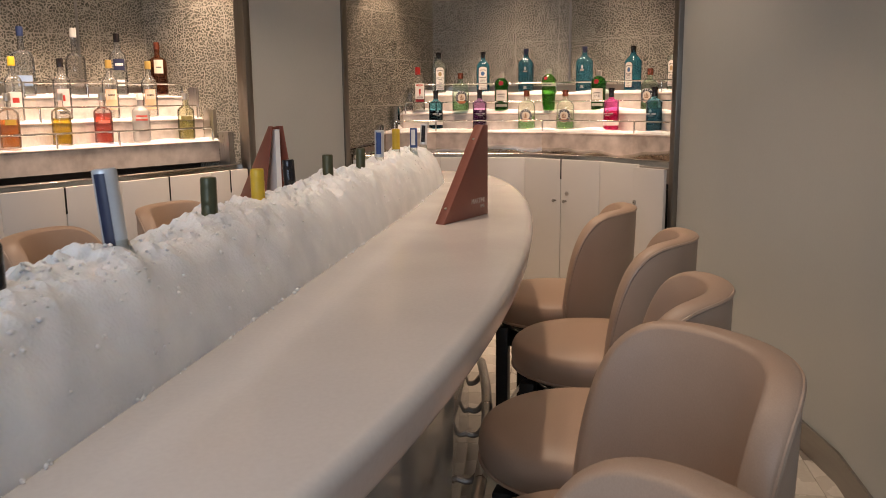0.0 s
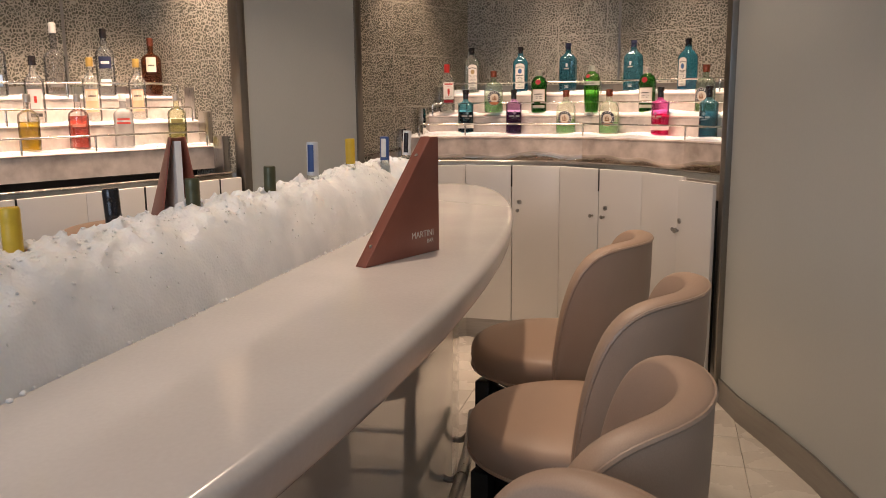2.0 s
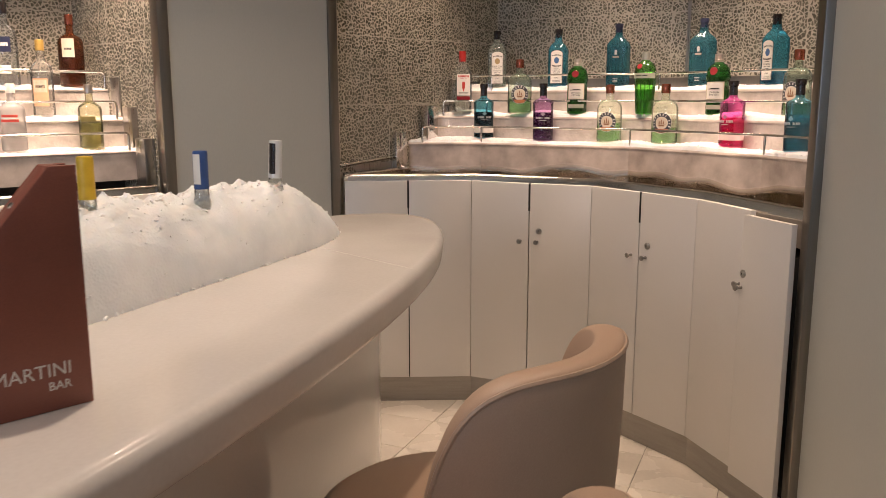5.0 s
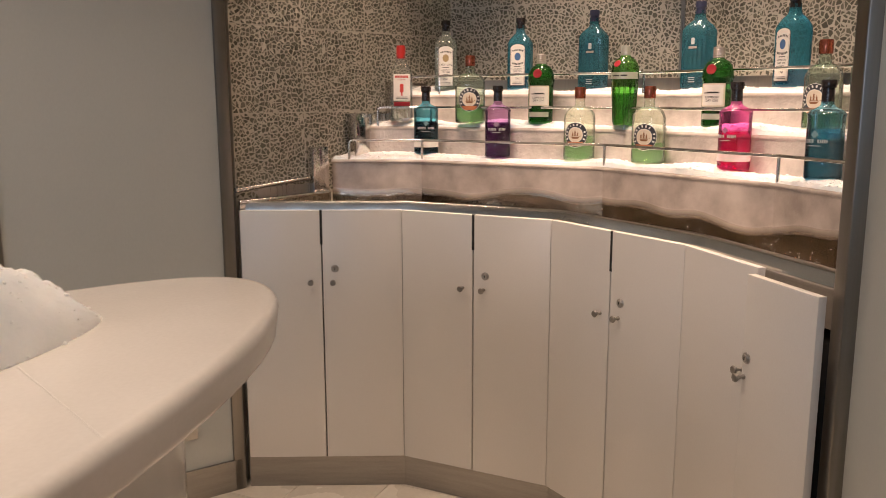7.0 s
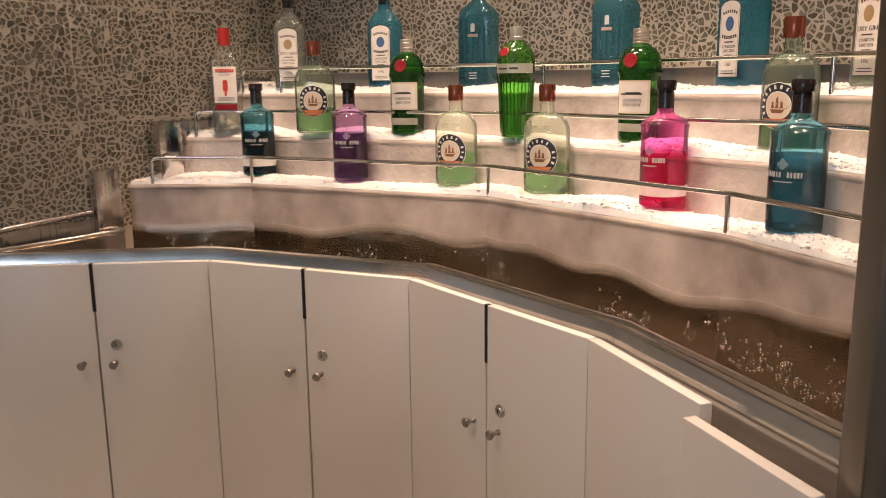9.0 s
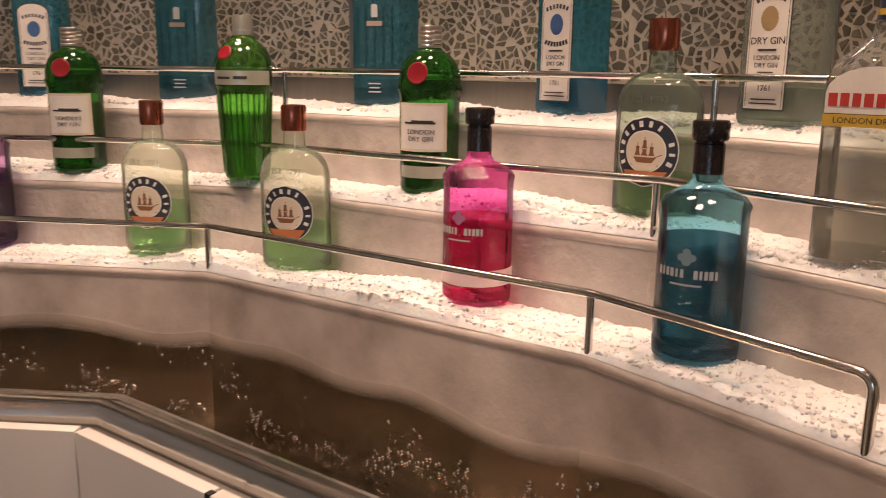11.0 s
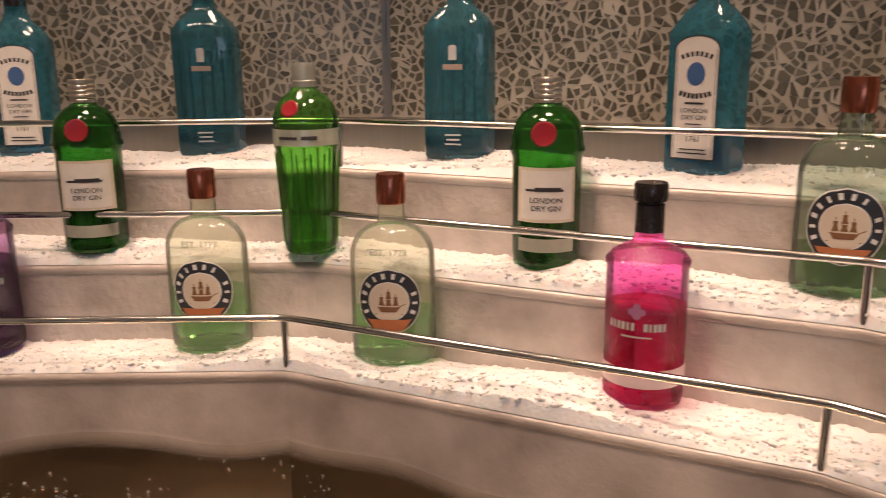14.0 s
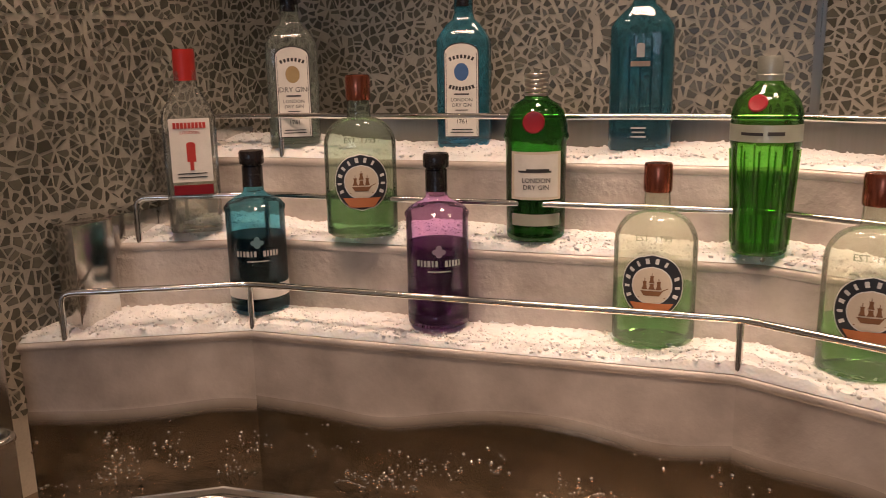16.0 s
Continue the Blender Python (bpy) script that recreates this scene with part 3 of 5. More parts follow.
# basin between the cabinet tops and the lowest riser
basin = thing("drip_basin", "stainless drip basin with a rolled front edge, wet inside", "basin")
LIP = DV[:4] + [(1.015, 2.29)]
section(LIP, EDGE, CHROME, "front_edge", basin, "polished steel front edge")
section(LIP, BOARD, KICK, "top_strip", basin, "dull steel strip below the rolled edge")
WET = surface("wet_steel", (0.38, 0.31, 0.235), (0.50, 0.41, 0.32), 0.12, 1.0, 14.0, 60, 0.003, 0.35, (1, 1, 1), 0.0, 0.25)
part("basin_floor", ribbon([(*p, zlow + 0.002) for p in offset_line(LIP, 0.092)], [(*p, zlow + 0.002) for p in STEPS[0]]), WET, basin, "wet steel basin floor")
part("side_edge", tube([(-0.522, 3.545, 1.088), (-0.30, 3.762, 1.112)], 0.009, 10), CHROME, basin)
part("side_panel", slab((-0.525, 3.553), (-0.295, 3.778), 0.006, 0.93, 1.09, 0.0, 1), STEEL, basin)
part("bin_rim", tube(rounded([(-0.50, 3.512, 1.050), (-0.222, 3.782, 1.057), (-0.255, 3.822, 1.057)], 0.02), 0.008, 10), CHROME, basin, "rolled steel bin rim")
part("bin_front", slab((-0.50, 3.512), (-0.222, 3.782), 0.005, 0.93, 1.05, 0.0, 1), CHROME, basin, "polished steel bin wall")
part("bin_end", slab((-0.222, 3.782), (-0.255, 3.822), 0.005, 0.93, 1.055, 0.0, 1), CHROME, basin)

# beads of water on the bare lower steel
def droplets(lines, seed):
    rnd = random.Random(seed)
    verts, faces = [], []
    for a, b in zip(lines, lines[1:]):
        n = inward(a, b)
        L = (Vector(b) - Vector(a)).length
        for i in range(int(L * 1500)):
            t, z = rnd.random(), zlow + 0.004 + abs(rnd.gauss(0, 0.04))
            if z > 1.05 or noise.noise(Vector((lerp(a, b, t)[0] * 14, lerp(a, b, t)[1] * 14, z * 18))) < 0.02:
                continue
            p = Vector((*lerp(a, b, t), z)) - Vector((n.x, n.y, 0)) * 0.0004
            r = 0.0027 * rnd.uniform(0.25, 1.15) ** 1.6
            d = Vector(((b[0] - a[0]) / L, (b[1] - a[1]) / L, 0))
            k = len(verts)
            for ring, (rr, h) in enumerate(((1.0, 0.0), (0.75, 0.45), (0.0, 0.65))):
                if rr == 0:
                    verts.append(tuple(p - Vector((n.x, n.y, 0)) * r * h))
                    continue
                for q in range(7):
                    c, s = math.cos(q * 0.8976), math.sin(q * 0.8976)
                    verts.append(tuple(p + d * r * rr * c + Vector((0, 0, r * rr * s * 1.25)) - Vector((n.x, n.y, 0)) * r * h))
            for q in range(7):
                w2 = (q + 1) % 7
                faces.append((k + q, k + w2, k + 7 + w2, k + 7 + q))
                faces.append((k + 7 + q, k + 7 + w2, k + 14))
    me = bpy.data.meshes.new("droplets")
    me.from_pydata(verts, [], faces)
    me.polygons.foreach_set("use_smooth", [True] * len(me.polygons))
    me.materials.append(CHROME)
    ob = new("droplets", me)
    tagged(ob, "beads of water clinging to the bare steel riser", "water", "", "stuff")


droplets(STEPS[0], 21)

# ---- left niche ----
LDV = [(-2.60, 1.66), (-2.17, 2.07), (-1.74, 2.46), (-1.34, 2.85), (-1.15, 3.04)]
for i in range(4):
    cabinet(LDV[i], LDV[i + 1])
LSTEP = [(-2.75, 1.99), (-2.29, 2.405), (-1.78, 2.845), (-1.30, 3.235)]
ldisplay = thing("ice_display", "stepped stainless ice display with frosted risers, vodka bottles on it", "ice display")
LLINES = [offset_line(LSTEP, d) for d in (0.0, 0.125, 0.25)]
LBACK = offset_line(LSTEP, 0.46)
for k, line in enumerate(LLINES):
    z1 = STEP_Z[k]
    z0 = 1.058 if k == 0 else STEP_Z[k - 1] - 0.02
    for i in range(len(line) - 1):
        part("riser", ribbon([(*line[i], z0), (*line[i + 1], z0)], [(*line[i], z1), (*line[i + 1], z1)]), FROST_SMOOTH if k == 0 else FROST_UP, ldisplay, "frosted stainless riser")
    nxt = LLINES[k + 1] if k < 2 else LBACK
    part("tray", ribbon([(*p, z1 - 0.012) for p in line], [(*p, z1 - 0.012) for p in nxt]), STEEL, ldisplay)
    part("lip", tube([(*p, z1) for p in line], 0.0045, 8), FROST_UP, ldisplay, "rolled frosty tray lip")
    rp = offset_line(line, 0.006)
    rp[-1] = lerp(rp[-2], rp[-1], 0.94)
    rail_line(ldisplay, rp, z1 + 0.077, z1 - 0.005, 0.0052, rp[1:-1] + [lerp(rp[1], rp[2], 0.5)], (False, True))
    e = Vector(line[-1])
    part("end_box", prism([(e.x + 0.002, e.y - 0.05), (e.x + 0.055, e.y - 0.095), (e.x + 0.085, e.y - 0.06), (e.x + 0.03, e.y - 0.012)], z1 - (0.2 if k == 0 else 0.11), z1 + 0.055, 0.002), STEEL, ldisplay, "steel end box")
part("back_panel", ribbon([(*p, STEP_Z[2] - 0.02) for p in LBACK], [(*p, STEP_Z[2] + 0.062) for p in LBACK]), STEEL, ldisplay)
# black sheet that paints the shade of the open recess
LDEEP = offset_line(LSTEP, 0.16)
part("recess_shade", ribbon([(*p, zlow) for p in LDEEP], [(*p, STEP_Z[0] - 0.014) for p in LDEEP]), BLACK, ldisplay, "black sheet painted as the shade in the recess under the lowest riser")
lbasin = thing("drip_basin", "stainless drip basin with a rolled front edge, wet, its floor blackened as shade", "basin")
section(LDV, EDGE, CHROME, "front_edge", lbasin, "polished steel front edge")
section(LDV, BOARD, KICK, "top_strip", lbasin, "dull steel strip below the rolled edge")
# the floor is black to stand for shade on the steel
part("basin_floor", ribbon([(*p, zlow + 0.002) for p in offset_line([LDV[0], LDV[1], LDV[3], LDV[4]], 0.06)], [(*p, zlow + 0.002) for p in LDEEP]), BLACK, lbasin)

# ---- crushed ice ----
def lumps(x, y, z=0.0):
    """Broken-ice relief: rounded lumps of two sizes."""
    d1 = noise.voronoi(Vector((x, y, z)) * 62.0)[0]
    d2 = noise.voronoi(Vector((x, y, z)) * 130.0)[0]
    return (0.5 - d1[0]) * 0.0065 + (0.5 - d2[0]) * 0.0035


def chunk_mesh(spots, size, seed):
    """Many small rounded ice pieces in one mesh."""
    rnd = random.Random(seed)
    ball = bmesh.new()
    bmesh.ops.create_icosphere(ball, subdivisions=1, radius=1.0)
    corner = [v.co.copy() for v in ball.verts]
    tri = [tuple(v.index for v in f.verts) for f in ball.faces]
    ball.free()
    verts, faces = [], []
    for x, y, z in spots:
        r = size * rnd.uniform(0.5, 1.4)
        sx, sy, sz = (r * rnd.uniform(0.7, 1.3) for _ in range(3))
        c, q = math.cos(rnd.random() * 6.28), math.sin(rnd.random() * 6.28)
        k = len(verts)
        for v in corner:
            g = rnd.uniform(0.78, 1.15)
            u, w = v.x * sx * g, v.y * sy * g
            verts.append((x + u * c - w * q, y + u * q + w * c, z + v.z * sz * g))
        faces += [tuple(k + i for i in f) for f in tri]
    me = bpy.data.meshes.new("ice_pieces")
    me.from_pydata(verts, [], faces)
    me.polygons.foreach_set("use_smooth", [True] * len(me.polygons))
    me.materials.append(CHIP_ICE)
    return me


def tread_ice(front, back, z, seed, heap):
    """A bed of crushed ice on one tray."""
    cum = [0.0]
    for a, b in zip(front, front[1:]):
        cum.append(cum[-1] + (Vector(b) - Vector(a)).length)
    n, m = int(cum[-1] / 0.0062), 22
    bm = bmesh.new()
    rows = []
    tops = []
    for i in range(n + 1):
        s = cum[-1] * i / n
        k = max(j for j in range(len(cum) - 1) if cum[j] <= s + 1e-9)
        t = min(1.0, (s - cum[k]) / (cum[k + 1] - cum[k]))
        f, g = lerp(front[k], front[k + 1], t), lerp(back[k], back[k + 1], t)
        row = []
        for j in range(m + 1):
            w = 0.004 + 1.0 * j / m
            x, y = lerp(f, g, w)
            hump = noise.noise(Vector((x * 4.2, y * 4.2, seed)))
            h = 0.006 + heap * (0.55 + 0.9 * hump) * math.sin(math.pi * min(1, w * 0.8 + 0.12)) + lumps(x, y, seed)
            if j == 0:
                h = 0.003
            row.append(bm.verts.new((x, y, z + max(h, -0.006))))
        rows.append(row)
    for a, b in zip(rows, rows[1:]):
        for j in range(m):
            bm.faces.new((a[j], a[j + 1], b[j + 1], b[j]))
    rnd = random.Random(seed)
    for i in range(int(n * 14)):
        v = rows[rnd.randrange(n + 1)][min(m, int(abs(rnd.gauss(0, 0.5)) * m) + 1)].co
        tops.append((v.x + rnd.uniform(-0.003, 0.003), v.y + rnd.uniform(-0.003, 0.003), v.z - 0.0006))
    ob = tagged(link("crushed_ice", bm, ICE), "bed of loose crushed white ice on a steel tray", "ice", "", "stuff")
    pieces = new("ice_pieces", chunk_mesh(tops, 0.0023, seed))
    pieces.parent = ob


for k, line in enumerate(STEPS):
    tread_ice(line, STEPS[k + 1] if k < 2 else BACKLINE, STEP_Z[k], 3 + k, 0.032)
for k, line in enumerate(LLINES):
    tread_ice(line, LLINES[k + 1] if k < 2 else LBACK, STEP_Z[k], 13 + k, 0.023)


def bar_ice():
    """The long ridge of crushed ice down the middle of the bar."""
    s0, s1 = -2.75, 0.855
    n, m = 470, 72
    bm = bmesh.new()
    rows, tops = [], []
    rnd = random.Random(5)
    for i in range(n + 1):
        s = s0 + (s1 - s0) * i / n
        mid = -0.005 - 0.035 * max(0.0, min(1.0, (s + 0.3) / 1.1))
        end = min(1.0, (s1 - s) / 0.36, (s - s0) / 0.2)
        w = 0.112 * math.sqrt(max(0.0, 1 - (1 - end) ** 2)) + 0.003
        high = 0.158 * max(0.0, 1 - (1 - end) ** 2.1) * (1.0 + 0.09 * noise.noise(Vector((s * 6.0, 1.3, 0))) + 0.06 * noise.noise(Vector((s * 17.0, 4.0, 0))))
        row = []
        for j in range(m + 1):
            q = -1 + 2 * j / m
            prof = max(0.0, 1 - abs(q) ** 2.3) ** 0.62
            x, y = bar_point(s, mid + w * q * (1 + 0.05 * noise.noise(Vector((s * 9, q, 2)))))
            h = high * prof
            rough = lumps(x, y, h) * min(1.0, prof * 2.2) * (1 - 0.72 * min(1.0, abs(q) * 1.5))
            big = 0.010 * noise.noise(Vector((x * 16, y * 16, h * 16))) * prof
            crag = 0.020 * max(0.0, noise.noise(Vector((x * 34, y * 34, 7.0)))) + 0.008 * noise.noise(Vector((x * 75, y * 75, 3.0)))
            big += crag * min(1.0, end * 1.5) * max(0.0, 1 - abs(q) * 1.3)
            px, py = bar_point(s, mid + w * q + (rough * 1.1 + big) * q)
            row.append(bm.verts.new((px, py, BAR_Z - 0.002 + max(0.0, h + (rough * 1.6 + big * 1.2) * (1 - 0.6 * abs(q))))))
        rows.append(row)
    for a, b in zip(rows, rows[1:]):
        for j in range(m):
            bm.faces.new((a[j], a[j + 1], b[j + 1], b[j]))
    for i in range(1500):
        r = rows[rnd.randrange(8, n - 4)]
        v = r[min(m, max(0, int(rnd.gauss(0.52, 0.13) * m)))].co
        tops.append((v.x, v.y, v.z - 0.0008))
    for i in range(450):
        v = rows[rnd.randrange(8, n - 4)][rnd.randrange(int(m * 0.55), m - 1)].co
        tops.append((v.x, v.y, v.z))
    for i in range(170):
        v = rows[rnd.randrange(8, n - 4)][m - rnd.choice((0, 0, 1))].co
        tops.append((v.x + rnd.uniform(0, 0.006), v.y - rnd.uniform(0, 0.004), BAR_Z + 0.003))
    ob = tagged(link("crushed_ice", bm, HEAP_ICE), "long heaped ridge of crushed white ice along the bar", "ice", "", "stuff")
    pieces = new("ice_pieces", chunk_mesh(tops, 0.0025, 9))
    pieces.parent = ob


bar_ice()

# ---- bottles ----
CAP_BLACK = plain("black_cap", (0.014, 0.011, 0.011), 0.2)
CAP_COPPER = plain("copper_foil", (0.36, 0.11, 0.065), 0.22, 0.9)
CAP_SILVER = plain("silver_cap", (0.52, 0.48, 0.43), 0.28, 0.9)
CAP_RED = plain("red_cap", (0.36, 0.02, 0.015), 0.35)
CAP_NAVY = plain("navy_cap", (0.02, 0.025, 0.06), 0.35)
LABEL_WHITE = plain("white_label", (0.70, 0.67, 0.62), 0.55)
LABEL_CREAM = plain("cream_label", (0.62, 0.55, 0.44), 0.6)
LABEL_NAVY = plain("navy_label", (0.02, 0.024, 0.032), 0.45)
LABEL_RED = plain("red_label", (0.21, 0.007, 0.014), 0.32)
LABEL_GOLD = plain("ochre_label", (0.55, 0.36, 0.05), 0.45)
LABEL_ORANGE = plain("orange_label", (0.45, 0.16, 0.06), 0.5)
INK = plain("dark_ink", (0.03, 0.028, 0.028), 0.6)
INK_WHITE = plain("white_ink", (0.68, 0.68, 0.66), 0.5)
PRINT = plain("grey_white_print", (0.42, 0.43, 0.43), 0.5)
SEPIA = plain("sepia_ink", (0.20, 0.09, 0.035), 0.6)
INK_RED = plain("red_ink", (0.45, 0.04, 0.03), 0.5)
INK_BLUE = plain("blue_ink", (0.05, 0.12, 0.28), 0.5)
CLEAR = glass("clear_glass", (0.97, 0.98, 0.95), 0.03, 0.14, 0.5)
SPIRIT = glass("clear_spirit", (0.96, 0.97, 0.94), 0.05, 0.06)


def patch(parent, mat, r, width, z0, z1, turn=0.0, sx=1.0, sy=1.0, name="label", note="", lift=0.0006, n=14, shape=None):
    """A label wrapped on a turned body; shape gives its half width at a height from 0 to 1."""
    bm = bmesh.new()
    rows = []
    for k in range(21 if shape else 2):
        f = k / (20 if shape else 1)
        half = width / 2 * (shape(f) if shape else 1.0)
        row = []
        for i in range(n + 1):
            a = turn + (-half + 2 * half * i / n) / r
            row.append(bm.verts.new(((r * sx + lift) * math.sin(a), -(r * sy + lift) * math.cos(a), z0 + (z1 - z0) * f)))
        rows.append(row)
    for a, b in zip(rows, rows[1:]):
        for i in range(n):
            bm.faces.new((a[i], a[i + 1], b[i + 1], b[i]))
    return part(name, bm, mat, parent, note)


def printed(parent, mat, r, bars, sx=1.0, sy=1.0, lift=0.0012):
    """Small printed strokes (along, height, width, length, turn) wrapped on a turned body, one mesh."""
    bm = bmesh.new()
    for x, z, w, h, turn in bars:
        c, q = math.cos(radians(turn)), math.sin(radians(turn))
        vs = []
        for u, v in ((-w / 2, -h / 2), (w / 2, -h / 2), (w / 2, h / 2), (-w / 2, h / 2)):
            a = (x + u * c - v * q) / r
            vs.append(bm.verts.new(((r * sx + lift) * math.sin(a), -(r * sy + lift) * math.cos(a), z + u * q + v * c)))
        bm.faces.new(vs)
    return part("print", bm, mat, parent)


def oval_f(f):
    return math.sqrt(max(0.0004, 1 - (2 * f - 1) ** 2))


def flat(parent, mat, y, x, z0, z1, width, name="label", note="", arch=False):
    """A flat label on the front face of a square bottle."""
    if arch:
        pts = [(x - width / 2, z0), (x + width / 2, z0)] + [(x + width / 2 * math.cos(t), z1 - width * 0.28 + width * 0.28 * math.sin(t)) for t in (math.pi * i / 10 for i in range(11))]
    else:
        pts = [(x - width / 2, z0), (x + width / 2, z0), (x + width / 2, z1), (x - width / 2, z1)]
    bm = bmesh.new()
    lo = [bm.verts.new((px, -y, pz)) for px, pz in pts]
    hi = [bm.verts.new((px, -y - 0.0006, pz)) for px, pz in pts]
    bm.faces.new(lo)
    bm.faces.new(hi)
    for i in range(len(pts)):
        bm.faces.new((lo[i], lo[(i + 1) % len(pts)], hi[(i + 1) % len(pts)], hi[i]))
    return part(name, bm, mat, parent, note)


def shrink(profile, level, wall=0.0009):
    """The liquid inside a profile, up to the level."""
    inner = [(0.0, 0.006)]
    for (r0, z0), (r1, z1) in zip(profile, profile[1:]):
        if z1 <= 0.006:
            continue
        if z0 < level:
            if z1 <= level:
                inner.append((max(0.001, r1 - wall), z1))
            else:
                f = (level - z0) / (z1 - z0)
                inner.append((max(0.001, r0 + (r1 - r0) * f - wall), level))
    inner.append((0.0, level))
    inner[1:1] = [(max(0.001, profile[1][0] - wall), 0.006)]
    return inner


def bottle(label, m, profile, glassmat, cap, caprows, liquid=None, level=0.0, seg=32, sx=1.0, sy=1.0, power=2.0, group="gin bottles on the ice display"):
    """An Empty at the bottle's foot with glass, liquid and cap."""
    b = thing("bottle", label, "bottle", m, group)
    part("glass_body", lathe(profile, seg, sx, sy, power), glassmat, b)
    if liquid:
        part("liquid", lathe(shrink(profile, level), seg, sx, sy, power), liquid, b)
    c = part("cap", lathe(caprows, 24), cap, b)
    return b


def round_gin(m, tint, tint_liquid, level, words, band=None, label="", relief=0.25):
    """Straight cylinder, square shoulder, black stopper."""
    g = glass(label.split()[0] + "_glass", tint, 0.03, 0.06, relief, 35.0 if relief < 0.5 else 150.0)
    lq = glass(label.split()[0] + "_gin", tint_liquid, 0.06, 0.1)
    prof = [(0.0, 0.0), (0.040, 0.0), (0.046, 0.004), (0.047, 0.010), (0.047, 0.021), (0.0463, 0.0225), (0.047, 0.024), (0.047, 0.060), (0.0464, 0.0612), (0.047, 0.0625), (0.047, 0.166), (0.0485, 0.169), (0.0485, 0.173), (0.046, 0.176), (0.042, 0.181), (0.030, 0.188), (0.020, 0.193), (0.0165, 0.198), (0.0158, 0.212), (0.0, 0.212)]
    cap = [(0.0, 0.205), (0.0168, 0.205), (0.0165, 0.208), (0.0163, 0.236), (0.0163, 0.2365), (0.0150, 0.2375), (0.0150, 0.2395), (0.0185, 0.2405), (0.0195, 0.244), (0.0195, 0.258), (0.018, 0.261), (0.0, 0.261)]
    b = bottle(label, m, prof, g, CAP_BLACK, cap, lq, level)
    for dx, w in words:
        k = round(w / 0.0054)
        bars = []
        for i in range(k):
            x = dx - w / 2 + (i + 0.5) * w / k
            bars.append((x, 0.1034, (0.0043, 0.0028, 0.0037)[i % 3], 0.0092, 0))
        printed(b, PRINT, 0.047, bars, 1.0, 1.0, 0.0008)
    patch(b, PRINT, 0.047, 0.034, 0.0905, 0.0925, 0.0, name="print", lift=0.0008)
    faint = plain("faint_print", tuple(0.32 * c + 0.02 for c in tint), 0.5)
    for dx, z, w, h in ((0, 0.112, 0.010, 0.010), (-0.006, 0.117, 0.008, 0.008), (0.006, 0.117, 0.008, 0.008), (0, 0.121, 0.009, 0.010)):
        patch(b, faint, 0.047, w, z, z + h, dx / 0.047, name="emblem", lift=0.0008, shape=oval_f, n=6)
    if band:
        patch(b, band, 0.047, 0.24, 0.030, 0.052, 0.0, name="band", note="pale printed band", lift=0.0007, n=40)
    return b


